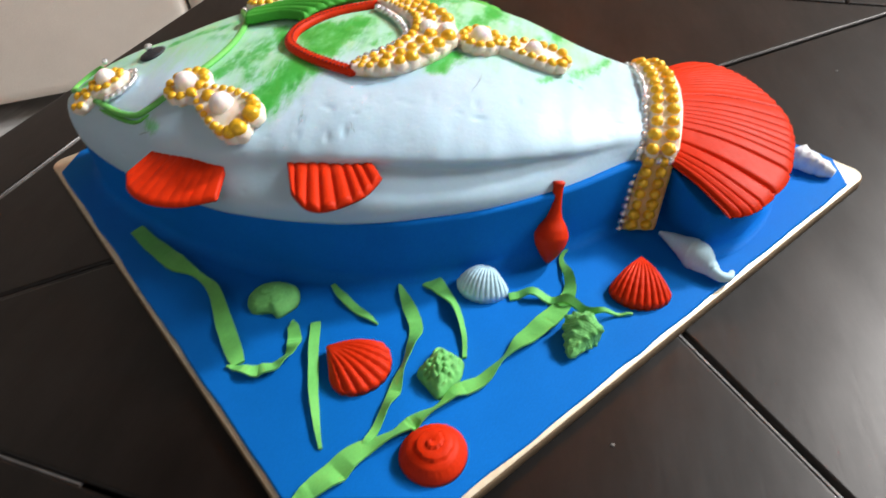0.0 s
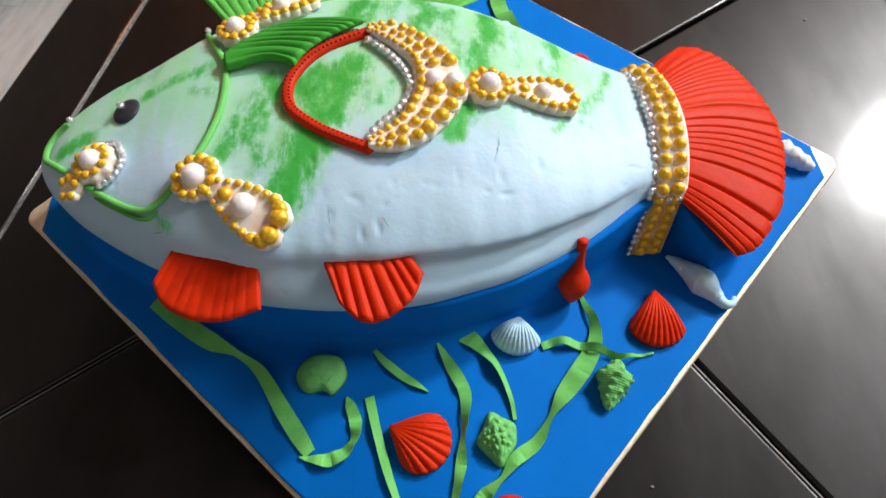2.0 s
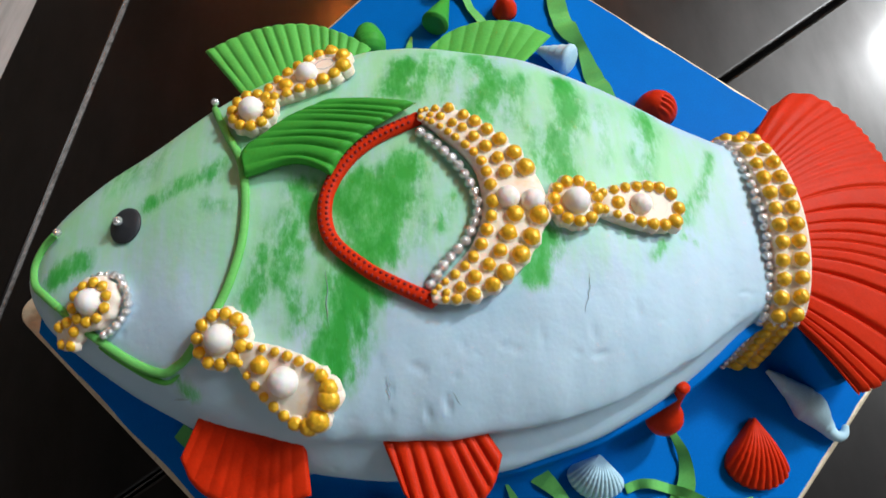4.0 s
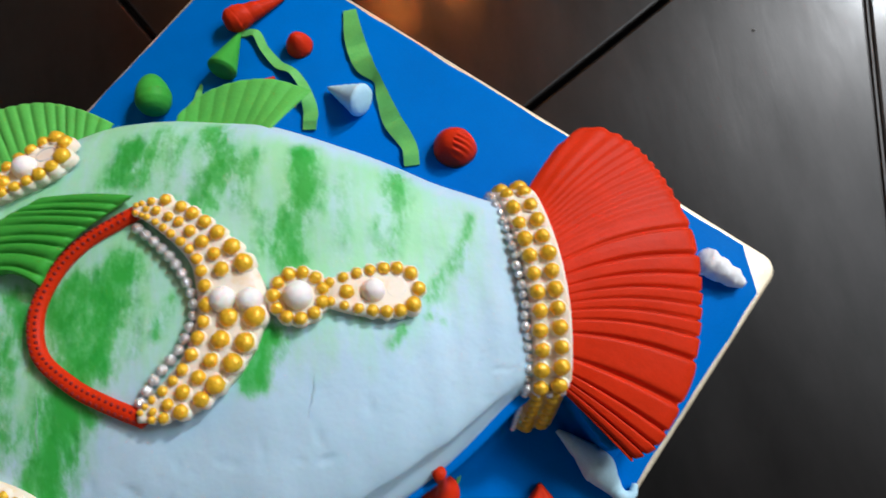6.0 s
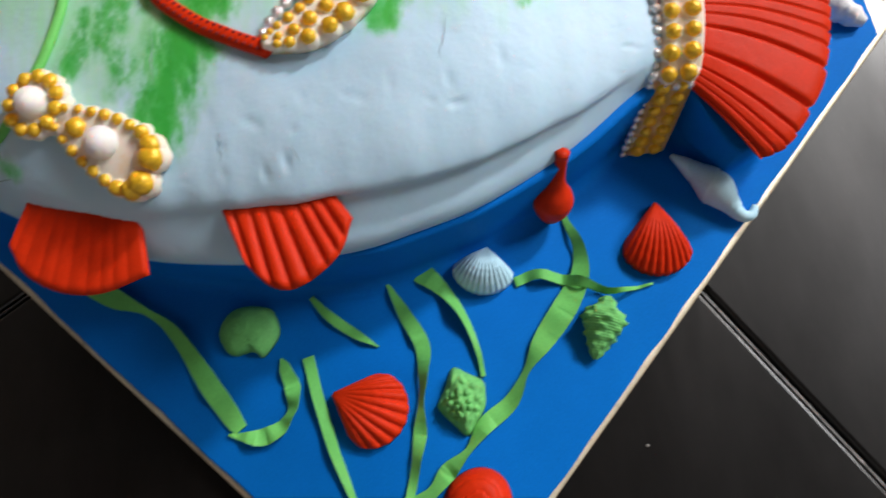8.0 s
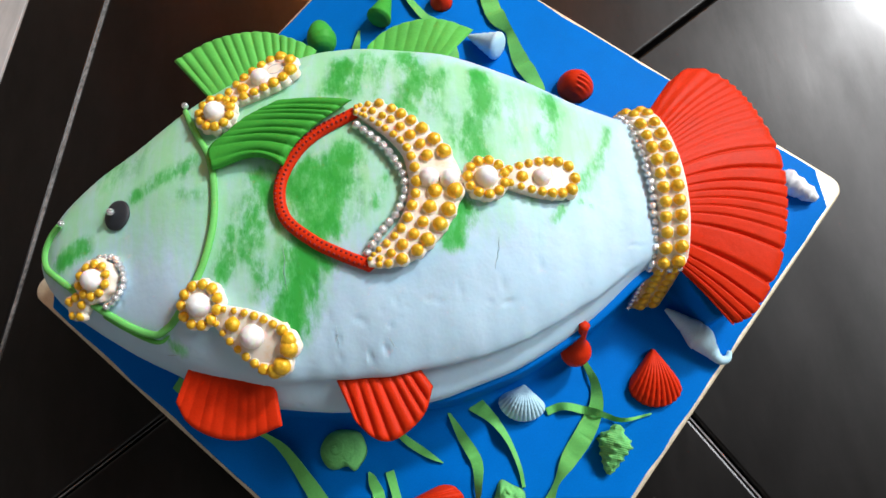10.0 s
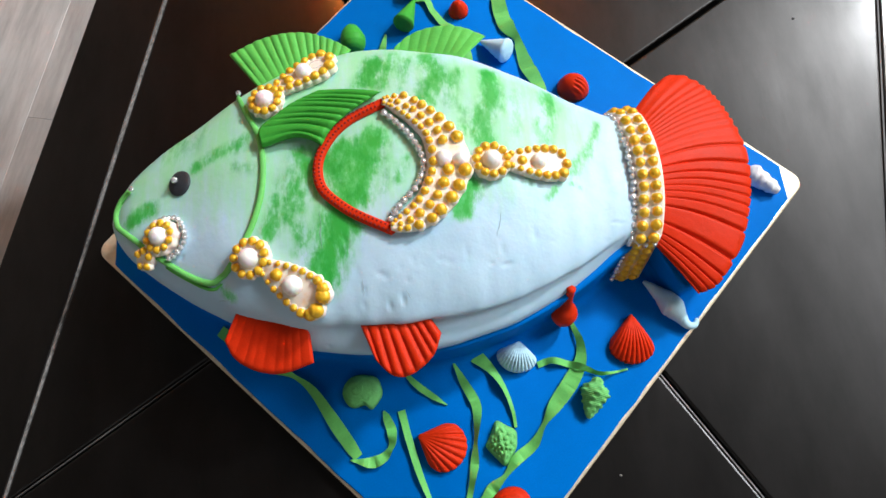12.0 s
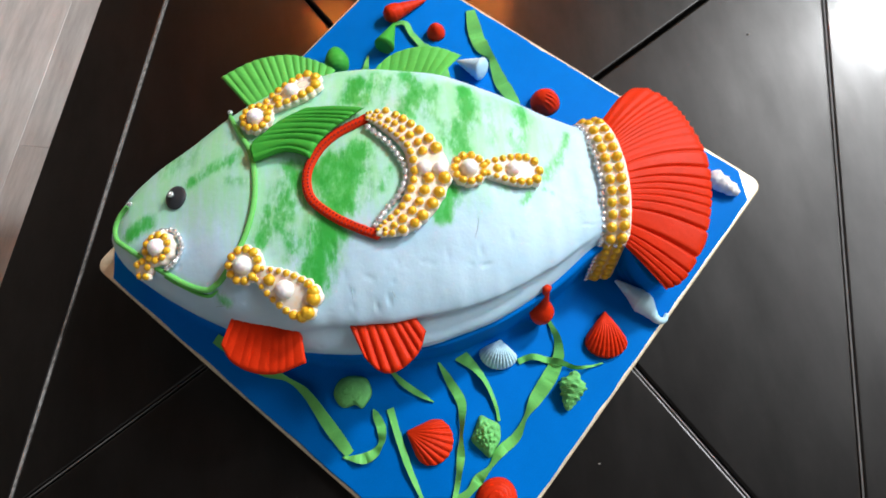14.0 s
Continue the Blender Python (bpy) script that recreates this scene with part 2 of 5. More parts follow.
def table_lacquer():
    """Near-black lacquered board: wide soft gloss under a thin clear coat with fine wiping marks."""
    m, nodes, links, b = material("black_lacquer")
    grain = noise_node(nodes, links, 30, 5, 0.6, stretch=(1.0, 9.0, 1.0))
    wipe = noise_node(nodes, links, 60, 6, 0.7, stretch=(3.0, 0.6, 1.0))
    dust = noise_node(nodes, links, 420, 2)
    tone = ramp(nodes, links, grain, 0.3, 0.7, (0.0004, 0.00025, 0.0002), (0.0012, 0.0008, 0.0006))
    tone = mix(nodes, links, ramp(nodes, links, dust, 0.74, 0.82, (0, 0, 0), (0.3, 0.3, 0.3)), tone, (0.02, 0.02, 0.02))
    links.new(tone, b.inputs["Base Color"])
    r = nodes.new("ShaderNodeMapRange")
    r.inputs["To Min"].default_value, r.inputs["To Max"].default_value = 0.33, 0.44
    links.new(wipe, r.inputs[0])
    links.new(r.outputs[0], b.inputs["Roughness"])
    b.inputs["Specular Tint"].default_value = (1.0, 0.95, 0.92, 1)
    b.inputs["Coat Weight"].default_value = 0.27
    haze = nodes.new("ShaderNodeMapRange")
    haze.inputs["From Min"].default_value, haze.inputs["From Max"].default_value = 0.34, 0.68
    haze.inputs["To Min"].default_value, haze.inputs["To Max"].default_value = 0.28, 0.43
    links.new(noise_node(nodes, links, 9, 6, 0.68, stretch=(2.0, 0.7, 1.0)), haze.inputs[0])
    links.new(haze.outputs[0], b.inputs["Specular IOR Level"])
    b.inputs["Coat Roughness"].default_value = 0.15
    # polished spots among fine hazy ones, in larger wiped patches
    both = nodes.new("ShaderNodeMix")
    both.data_type = "FLOAT"
    both.inputs[0].default_value = 0.55
    links.new(noise_node(nodes, links, 20, 7, 0.72, stretch=(2.2, 0.8, 1.0)), both.inputs[2])
    links.new(noise_node(nodes, links, 1300, 3, 0.7, stretch=(1.0, 1.8, 1.0)), both.inputs[3])
    smear = nodes.new("ShaderNodeMapRange")
    smear.inputs["From Min"].default_value, smear.inputs["From Max"].default_value = 0.45, 0.63
    smear.inputs["To Min"].default_value, smear.inputs["To Max"].default_value = 0.09, 0.19
    links.new(both.outputs[0], smear.inputs[0])
    links.new(smear.outputs[0], b.inputs["Coat Roughness"])
    bump(nodes, links, b, wipe, 0.12, 0.0006)
    scratch = nodes.new("ShaderNodeBump")
    scratch.inputs["Strength"].default_value, scratch.inputs["Distance"].default_value = 0.06, 0.0004
    links.new(noise_node(nodes, links, 110, 5, 0.6, stretch=(1.0, 2.6, 1.0)), scratch.inputs["Height"])
    links.new(scratch.outputs[0], b.inputs["Coat Normal"])
    return m


LACQUER = table_lacquer()


def plain(name, colour, rough, patch=6, vary=0.06, metallic=0.0, relief=0.1, grain=120):
    m, nodes, links, b = material(name)
    big, fine = noise_node(nodes, links, patch, 4), noise_node(nodes, links, grain, 3)
    tone = ramp(nodes, links, big, 0.3, 0.7, scaled(colour, 1 - vary), scaled(colour, 1 + vary))
    tone = mix(nodes, links, 0.2, tone, ramp(nodes, links, fine, 0.3, 0.7, scaled(colour, 0.8), scaled(colour, 1.15)))
    links.new(tone, b.inputs["Base Color"])
    b.inputs["Roughness"].default_value, b.inputs["Metallic"].default_value = rough, metallic
    bump(nodes, links, b, fine, relief, 0.002)
    return m


def floor_wood():
    m, nodes, links, b = material("grey_wood_floor")
    info = nodes.new("ShaderNodeObjectInfo")
    away = nodes.new("ShaderNodeMath")
    away.operation = "MULTIPLY"
    links.new(info.outputs["Random"], away.inputs[0])
    away.inputs[1].default_value = 40.0
    grain = noise_node(nodes, links, 7, 9, 0.66, stretch=(6.5, 1.1, 1.0), shift=away.outputs[0])
    broad = noise_node(nodes, links, 2.0, 4, 0.6, stretch=(5.0, 1.0, 1.0), shift=away.outputs[0])
    tone = ramp(nodes, links, grain, 0.3, 0.68, (0.27, 0.262, 0.255), (0.60, 0.59, 0.575))
    tone = mix(nodes, links, 0.4, tone, ramp(nodes, links, broad, 0.35, 0.65, (0.32, 0.31, 0.30), (0.56, 0.55, 0.54)))
    tone = mix(nodes, links, ramp(nodes, links, info.outputs["Random"], 0, 1, (0, 0, 0), (0.10, 0.10, 0.10)), tone, (0.32, 0.29, 0.27))
    links.new(tone, b.inputs["Base Color"])
    b.inputs["Roughness"].default_value = 0.42
    bump(nodes, links, b, grain, 0.15, 0.002)
    return m


FLOOR_WOOD = floor_wood()
PLASTER = plain("cream_wall_paint", (0.72, 0.67, 0.61), 0.8, 2, 0.04, grain=200)
# tones of unseen walls, chosen for how much light they bounce and reflect
TAUPE = plain("unseen_wall_pale_grey", (0.47, 0.46, 0.455), 0.8, 2, 0.05, grain=200)
CLAY = plain("unseen_wall_clay", (0.24, 0.215, 0.19), 0.8, 2, 0.05, grain=200)
# the ceiling is unseen; its dark tone keeps reflections in the table low
CEILING_TONE = plain("dark_unseen_ceiling", (0.055, 0.055, 0.055), 0.85, 2, 0.03, grain=200)
LEATHER = plain("cream_leather", (0.66, 0.60, 0.53), 0.5, 9, 0.05, relief=0.35, grain=350)
DUST_GLINT = plain("pale_joint_dust_glint", (0.20, 0.195, 0.19), 0.6, 240, 0.75, grain=900)
FAINT = plain("thin_joint_dust_glint", (0.07, 0.066, 0.064), 0.6, 60, 0.4, grain=900)
PLINTH = plain("black_plastic", (0.012, 0.011, 0.011), 0.5, 20, 0.2)
WINDOW_PAINT = plain("white_window_paint", (0.78, 0.78, 0.76), 0.4)
WARM_WOOD = plain("orange_stained_wood", (0.42, 0.14, 0.035), 0.35, 5, 0.2)


def glow(name, colour, strength):
    m, nodes, links, b = material(name)
    b.inputs["Base Color"].default_value = (*colour, 1)
    b.inputs["Emission Color"].default_value, b.inputs["Emission Strength"].default_value = (*colour, 1), strength
    return m


WARM_SHADE = glow("warm_lamp_shade", (1.0, 0.32, 0.05), 15.0)

# ---- building helpers ----
ORIGIN = {}


def thing(name, at, label, category, group="", kind=""):
    ob = new(name)
    ob.location, ob.empty_display_size = at, 0.02
    ORIGIN[ob] = Vector(at)
    return tagged(ob, label, category, group, kind)


def mesh_from(name, verts, faces, mat, smooth=True):
    me = bpy.data.meshes.new(name)
    me.from_pydata([tuple(map(float, v)) for v in verts], [], [tuple(map(int, f)) for f in faces])
    me.materials.append(mat)
    me.polygons.foreach_set("use_smooth", [smooth] * len(me.polygons))
    bm = bmesh.new()
    bm.from_mesh(me)
    bmesh.ops.recalc_face_normals(bm, faces=bm.faces)
    bm.to_mesh(me)
    bm.free()
    return me


def part(name, mesh, parent, label="", at=None, turn=None, size=None):
    """One mesh under a thing or under a part; places are in the world."""
    ob = new(name, mesh)
    ob.parent = parent
    base = ORIGIN[parent]
    here = Vector(at) if at is not None else Vector((0, 0, 0))
    ob.location = here - base
    if turn is not None:
        ob.rotation_mode, ob.rotation_quaternion = "QUATERNION", turn
    if size is not None:
        ob.scale = size if isinstance(size, tuple) else (size, size, size)
    ORIGIN[ob] = here
    return tagged(ob, label)


def piece(name, verts, faces, mat, parent, label="", smooth=True):
    """A part whose points are given in the world."""
    return part(name, mesh_from(name, verts, faces, mat, smooth), parent, label)


def grid_faces(rows, cols, wrap=False):
    out = []
    for i in range(rows - 1):
        for j in range(cols if wrap else cols - 1):
            k = (j + 1) % cols
            out.append((i * cols + j, i * cols + k, (i + 1) * cols + k, (i + 1) * cols + j))
    return out


def spline(points, count, closed=False):
    """Evenly spaced points on a Catmull-Rom curve."""
    p = np.array(points, float)
    n = len(p)
    get = (lambda i: p[i % n]) if closed else (lambda i: p[i] if 0 <= i < n else (2 * p[0] - p[1] if i < 0 else 2 * p[-1] - p[-2]))
    dense = []
    for i in range(n if closed else n - 1):
        a, b, c, d = get(i - 1), get(i), get(i + 1), get(i + 2)
        for t in np.linspace(0, 1, 24, endpoint=False):
            dense.append(0.5 * (2 * b + (c - a) * t + (2 * a - 5 * b + 4 * c - d) * t * t + (3 * b - a - 3 * c + d) * t ** 3))
    dense.append(p[0] if closed else p[-1])
    dense = np.array(dense)
    length = np.r_[0, np.cumsum(np.linalg.norm(np.diff(dense, axis=0), axis=1))]
    at = np.linspace(0, length[-1], count, endpoint=not closed)
    return np.array([np.interp(at, length, dense[:, k]) for k in range(p.shape[1])]).T


def bevel_box(name, size, mat, edge=0.004, segments=2):
    bm = bmesh.new()
    bmesh.ops.create_cube(bm, size=1.0)
    bmesh.ops.scale(bm, vec=size, verts=bm.verts)
    if edge:
        bmesh.ops.bevel(bm, geom=bm.edges[:], offset=edge, segments=segments, affect="EDGES", profile=0.6)
    me = bpy.data.meshes.new(name)
    bm.to_mesh(me)
    bm.free()
    me.materials.append(mat)
    return me


def prism(outline, z0, z1, mat, name, edge=0.002, segments=2, flare=0.0):
    """A solid slab over an outline in the plan, with rounded upper edges."""
    o = np.array(outline, float)
    c = o.mean(0)
    n = len(o)
    t = np.roll(o, -1, 0) - np.roll(o, 1, 0)
    out = np.stack([t[:, 1], -t[:, 0]], 1) / np.maximum(np.linalg.norm(t, axis=1), 1e-9)[:, None]
    if ((o - c) * out).sum() < 0:
        out = -out
    # a hollow fillet where the side runs out on the ground below
    rings = [(flare * (1 - math.sin(a)), z0 + 0.0002 + flare * (1 - math.cos(a))) for a in np.linspace(0, math.pi / 2, 8)] + [(0.0, z1 - edge)]
    if not flare:
        rings = [(0.0, z0), (0.0, z1 - edge)]
    for k in range(1, segments + 1):
        a = math.pi / 2 * k / segments
        rings.append((-edge * (1 - math.cos(a)), z1 - edge + edge * math.sin(a)))
    verts = [(*(o[j] + out[j] * r), z) for r, z in rings for j in range(n)]
    faces = grid_faces(len(rings), n, True)
    faces.append(tuple(range((len(rings) - 1) * n, len(rings) * n)))
    if not flare:
        faces.append(tuple(range(n - 1, -1, -1)))
    return mesh_from(name, verts, faces, mat)


def tube(points, radii, mat, name, sides=12, flat=1.0, caps=True):
    """A rounded cord along points."""
    p = np.array(points, float)
    r = np.broadcast_to(np.array(radii, float), (len(p),))
    tan = np.gradient(p, axis=0)
    tan /= np.linalg.norm(tan, axis=1)[:, None]
    verts = []
    for i in range(len(p)):
        side = np.cross(tan[i], (0, 0, 1.0))
        side = side / max(np.linalg.norm(side), 1e-6)
        up = np.cross(side, tan[i])
        for k in range(sides):
            a = 2 * math.pi * k / sides
            verts.append(p[i] + r[i] * (math.cos(a) * side + flat * math.sin(a) * up))
    faces = grid_faces(len(p), sides, True)
    if caps:
        verts += [p[0] - tan[0] * r[0] * 0.6, p[-1] + tan[-1] * r[-1] * 0.6]
        a, b, last = len(verts) - 2, len(verts) - 1, (len(p) - 1) * sides
        for k in range(sides):
            faces += [(a, (k + 1) % sides, k), (b, last + k, last + (k + 1) % sides)]
    return mesh_from(name, verts, faces, mat)


def ball_mesh(name, mat, rough=0.0, seed=0, rings=9, segs=14):
    verts = [(0, 0, 1.0)]
    for i in range(1, rings):
        a = math.pi * i / rings
        for k in range(segs):
            b = 2 * math.pi * k / segs
            verts.append((math.sin(a) * math.cos(b), math.sin(a) * math.sin(b), math.cos(a)))
    verts.append((0, 0, -1.0))
    verts = [Vector(v) * (1 + rough * noise.noise(Vector(v) * 1.6 + Vector((seed * 7.3, 1, 2)))) for v in verts]
    faces = [(0, 1 + k, 1 + (k + 1) % segs) for k in range(segs)]
    for i in range(rings - 2):
        for k in range(segs):
            a, b = 1 + i * segs + k, 1 + i * segs + (k + 1) % segs
            faces.append((a, a + segs, b + segs, b))
    last = len(verts) - 1
    faces += [(last, last - segs + (k + 1) % segs, last - segs + k) for k in range(segs)]
    return mesh_from(name, verts, faces, mat)




def boss_mesh(name, seed, segs=18):
    """A pressed bead: a gold painted dome on a low white boss of the paste below."""
    prof = [(0.34, 0.95), (0.64, 0.78), (0.86, 0.50), (0.97, 0.20), (1.0, -0.04), (1.10, -0.14), (1.19, -0.34), (1.24, -1.3)]
    verts = [(0, 0, 1.0)]
    for i, (r, z) in enumerate(prof):
        for k in range(segs):
            a = 2 * math.pi * k / segs
            q = Vector((r * math.cos(a), r * math.sin(a), z))
            verts.append(q * (1 + 0.16 * noise.noise(q * 1.9 + Vector((seed * 7.3, 1, 2)))))
    faces = [(0, 1 + k, 1 + (k + 1) % segs) for k in range(segs)] + [tuple(v + 1 for v in f) for f in grid_faces(len(prof), segs, True)]
    me = mesh_from(name, verts, faces, GOLD)
    me.materials.append(CREAM)
    for f in me.polygons:
        if f.index >= segs * 5:
            f.material_index = 1
    return me


GOLD_BALLS = [boss_mesh("gold_bead", k) for k in range(6)]
SILVER_BALL = ball_mesh("silver_bead", SILVER, 0.03, 3)
PEARL_BALL = ball_mesh("white_bead", PEARL, 0.03, 4, 12, 20)


def bead(kind, parent, x, y, z, r, lean=(0, 0, 1)):
    mesh = {"gold": random.choice(GOLD_BALLS), "silver": SILVER_BALL, "white": PEARL_BALL}[kind]
    turn = Vector(lean).to_track_quat("Z", "Y") @ Euler((random.uniform(-0.12, 0.12), random.uniform(-0.12, 0.12), random.uniform(0, 6.28))).to_quaternion()
    k = random.uniform(0.92, 1.08) if kind == "gold" else random.uniform(0.96, 1.04)
    return part(f"{kind}_bead", mesh, parent, "", (x, y, z), turn, (r * k, r * k, r * k * (0.85 if kind == "gold" else 1.0)))


# ---- table ----
INNER_N, INNER_U, RAIL, TOP_THICK = 0.3195, 0.3195, 0.068, 0.032
CROSS = np.array([0.0005, 0.0025])
table = thing("coffee_table", at_table(0, 0, FLOOR_Z), "near-black lacquered square coffee table with grooved top panels", "coffee table")


def table_board(name, outline, z0, z1, label=""):
    """A lacquered board with a soft arris, its outline given along the table's sides."""
    pts = np.array([at_table(n, u)[:2] for n, u in outline])
    n = len(pts)
    c = pts.mean(0)

    def inset(d):
        lines = []
        for i in range(n):
            a, b = pts[i], pts[(i + 1) % n]
            t = (b - a) / np.linalg.norm(b - a)
            m = np.array([-t[1], t[0]])
            if (c - a) @ m < 0:
                m = -m
            lines.append((a + m * d, t))
        out = []
        for i in range(n):
            (p, t), (q, s) = lines[i - 1], lines[i]
            k = np.linalg.solve(np.array([t, -s]).T, q - p)
            out.append(p + t * k[0])
        return np.array(out)

    rings = [(0, z0), (0, z1 - 0.0028), (0.0005, z1 - 0.0012), (0.0013, z1 - 0.0003), (0.0024, z1)]
    verts = [(*v, z) for d, z in rings for v in inset(d)]
    faces = grid_faces(len(rings), n, True) + [tuple(range((len(rings) - 1) * n, len(rings) * n)), tuple(range(n - 1, -1, -1))]
    return part(name, mesh_from(name, verts, faces, LACQUER, False), table, label)


G = 0.0016
corners = [(-INNER_N + G, -INNER_U + G), (INNER_N - G, -INNER_U + G), (INNER_N - G, INNER_U - G), (-INNER_N + G, INNER_U - G)]
for i in range(4):
    a, b = np.array(corners[i]), np.array(corners[(i + 1) % 4])
    mid = (a + b) / 2
    gap = 0.0016 * 1.4142 * mid / np.linalg.norm(mid)
    side = (b - a) / np.linalg.norm(b - a) * 0.0016 * 1.4142
    table_board("top_panel", [a + side, b - side, CROSS + gap], TABLE_Z - TOP_THICK + 0.006, TABLE_Z)
N1, U1 = INNER_N + RAIL, INNER_U + RAIL
JOINT = 0.267
rails = [[(-N1, INNER_U), (JOINT - 0.0006, INNER_U), (JOINT - 0.0006, U1), (-N1, U1)], [(JOINT + 0.0006, INNER_U), (N1, INNER_U), (N1, U1), (JOINT + 0.0006, U1)],
         [(-N1, -U1), (N1, -U1), (N1, -INNER_U), (-N1, -INNER_U)],
         [(-N1, -INNER_U + G), (-INNER_N, -INNER_U + G), (-INNER_N, INNER_U - G), (-N1, INNER_U - G)],
         [(INNER_N, -INNER_U + G), (N1, -INNER_U + G), (N1, INNER_U - G), (INNER_N, INNER_U - G)]]
for outline in rails:
    table_board("top_rail", outline, TABLE_Z - TOP_THICK, TABLE_Z + 0.0002)
table_board("sub_top", [(-N1 + 0.01, -U1 + 0.01), (N1 - 0.01, -U1 + 0.01), (N1 - 0.01, U1 - 0.01), (-N1 + 0.01, U1 - 0.01)], TABLE_Z - TOP_THICK - 0.03, TABLE_Z - TOP_THICK + 0.004)
for sn in (-1, 1):
    for su in (-1, 1):
        table_board("leg", [(sn * (N1 - 0.03), su * (U1 - 0.03)), (sn * (N1 - 0.09), su * (U1 - 0.03)), (sn * (N1 - 0.09), su * (U1 - 0.09)), (sn * (N1 - 0.03), su * (U1 - 0.09))],
                    FLOOR_Z, TABLE_Z - TOP_THICK - 0.028)

# pale dust and filler lying in the joints, and painted highlights on groove edges
def joint_strip(a, b, half, depth, filler=DUST_GLINT):
    a, b = np.array(a, float), np.array(b, float)
    d = (b - a) / np.linalg.norm(b - a)
    m = np.array([-d[1], d[0]]) * half
    pts = [at_table(*q) for q in (a - m, b - m, b + m, a + m)]
    verts = [(p.x, p.y, TABLE_Z - depth - 0.002) for p in pts] + [(p.x, p.y, TABLE_Z - depth) for p in pts]
    faces = [(4, 5, 6, 7), (3, 2, 1, 0)] + [(k, (k + 1) % 4, 4 + (k + 1) % 4, 4 + k) for k in range(4)]
    piece("joint_filler", verts, faces, filler, table, "pale joint dust and painted edge highlight", False)


joint_strip((-INNER_N + 0.0004, -INNER_U), (-INNER_N + 0.0004, INNER_U), 0.0010, 0.0007)
# on the diagonals the strips paint the bright edge of the groove
joint_strip((-INNER_N, -INNER_U), CROSS + (-0.03, -0.03), 0.0004, 0.0011, FAINT)
joint_strip((INNER_N - 0.001, -INNER_U), CROSS + (0.029, -0.03), 0.0005, 0.0010)
joint_strip((INNER_N - 0.0003, -INNER_U), (INNER_N - 0.0003, INNER_U), 0.0007, 0.0009, FAINT)
joint_strip((-0.1, -INNER_U + 0.0004), (-INNER_N, -INNER_U + 0.0004), 0.0005, 0.0010, FAINT)

# ---- cake board ----
HALF = 0.2872
cake_board = thing("cake_board", (0, 0, TABLE_Z), "square gold foil cake board covered with bright blue fondant", "cake board")


def rounded_square(half, r, steps=6):
    """A square standing on its corner in the plan, with rounded corners."""
    out = []
    for k in range(4):
        a = radians(90 * k)
        d = half - r * 1.4142
        for s in range(steps + 1):
            b = a - math.pi / 4 + math.pi / 2 * s / steps
            out.append((d * math.cos(a) + r * math.cos(b), d * math.sin(a) + r * math.sin(b)))
    return out


BOARD_MID = (0.0035, 0.0012)
card = part("card", prism([(x + BOARD_MID[0], y + BOARD_MID[1]) for x, y in rounded_square(HALF, 0.0105)], TABLE_Z, -0.002, BOARD, "card", 0.0016), cake_board, "gold foil card with scuffed brown edges")
card.data.materials.append(plain("brown_card_edge", (0.20, 0.135, 0.075), 0.7, 60, 0.35, relief=0.5, grain=700))
for face in card.data.polygons:
    if abs(face.normal.z) < 0.5:
        face.material_index = 1
# the covering stops short of the card and is cut off at its corners, so that the gold shows
reach, cut = HALF - 0.0040, HALF - 0.0180
octagon = []
for k in range(4):
    a = Vector((cut, -(reach - cut))), Vector((cut, reach - cut))
    octagon += [Matrix.Rotation(math.pi / 2 * k, 2) @ v for v in a]
sheet_edge = []
for k in range(8):
    a, b = octagon[k], octagon[(k + 1) % 8]
    steps = max(3, int((b - a).length / 0.004))
    for s in range(steps):
        p = a.lerp(b, s / steps)
        w = 0.0011 * noise.noise(Vector((p.x * 45, p.y * 45, 0)))
        sheet_edge.append(p * (1 + w / p.length) + Vector(BOARD_MID))
part("covering", prism(sheet_edge, -0.002, 0.0, BLUE, "covering", 0.0012), cake_board, "bright blue fondant sheet")

# ---- the fish cake ----

def smooth_table(rows, sigma=0.006, power=1.0):
    """A smooth function through a short table of (x, value)."""
    xs, ys = np.array(rows, float).T
    grid = np.linspace(xs[0], xs[-1], 600)
    vals = np.interp(grid, xs, ys ** power)
    step = grid[1] - grid[0]
    reach = int(3 * sigma / step) + 1
    kernel = np.exp(-0.5 * (np.arange(-reach, reach + 1) * step / sigma) ** 2)
    kernel /= kernel.sum()
    head = 2 * vals[0] - vals[reach:0:-1]
    tail = 2 * vals[-1] - vals[-2:-reach - 2:-1]
    vals = np.convolve(np.concatenate([head, vals, tail]), kernel, "valid")
    return lambda x: np.maximum(np.interp(x, grid, vals), 0.0) ** (1 / power)


NOSE, NECK, RIM = -0.238, 0.150, 0.041
belly_width = smooth_table([(-0.238, 0), (-0.226, 0.026), (-0.2, 0.05), (-0.172, 0.069), (-0.135, 0.090), (-0.096, 0.105), (-0.06, 0.111),
                            (-0.03, 0.113), (0, 0.111), (0.045, 0.1), (0.091, 0.079), (0.127, 0.053), (0.15, 0.043)], 0.006, 2)
back_width = smooth_table([(-0.238, 0), (-0.226, 0.030), (-0.205, 0.046), (-0.18, 0.062), (-0.155, 0.078), (-0.125, 0.097), (-0.09, 0.110),
                           (-0.054, 0.116), (-0.02, 0.114), (0.027, 0.103), (0.066, 0.085), (0.104, 0.062), (0.135, 0.046), (0.15, 0.042)], 0.006, 2)
crown = smooth_table([(-0.238, 0.056), (-0.226, 0.065), (-0.2, 0.072), (-0.18, 0.0755), (-0.15, 0.084), (-0.12, 0.088), (-0.08, 0.091), (-0.03, 0.092),
                      (0.02, 0.090), (0.05, 0.085), (0.075, 0.078), (0.1, 0.0685), (0.125, 0.0605), (0.15, 0.0545)], 0.008)
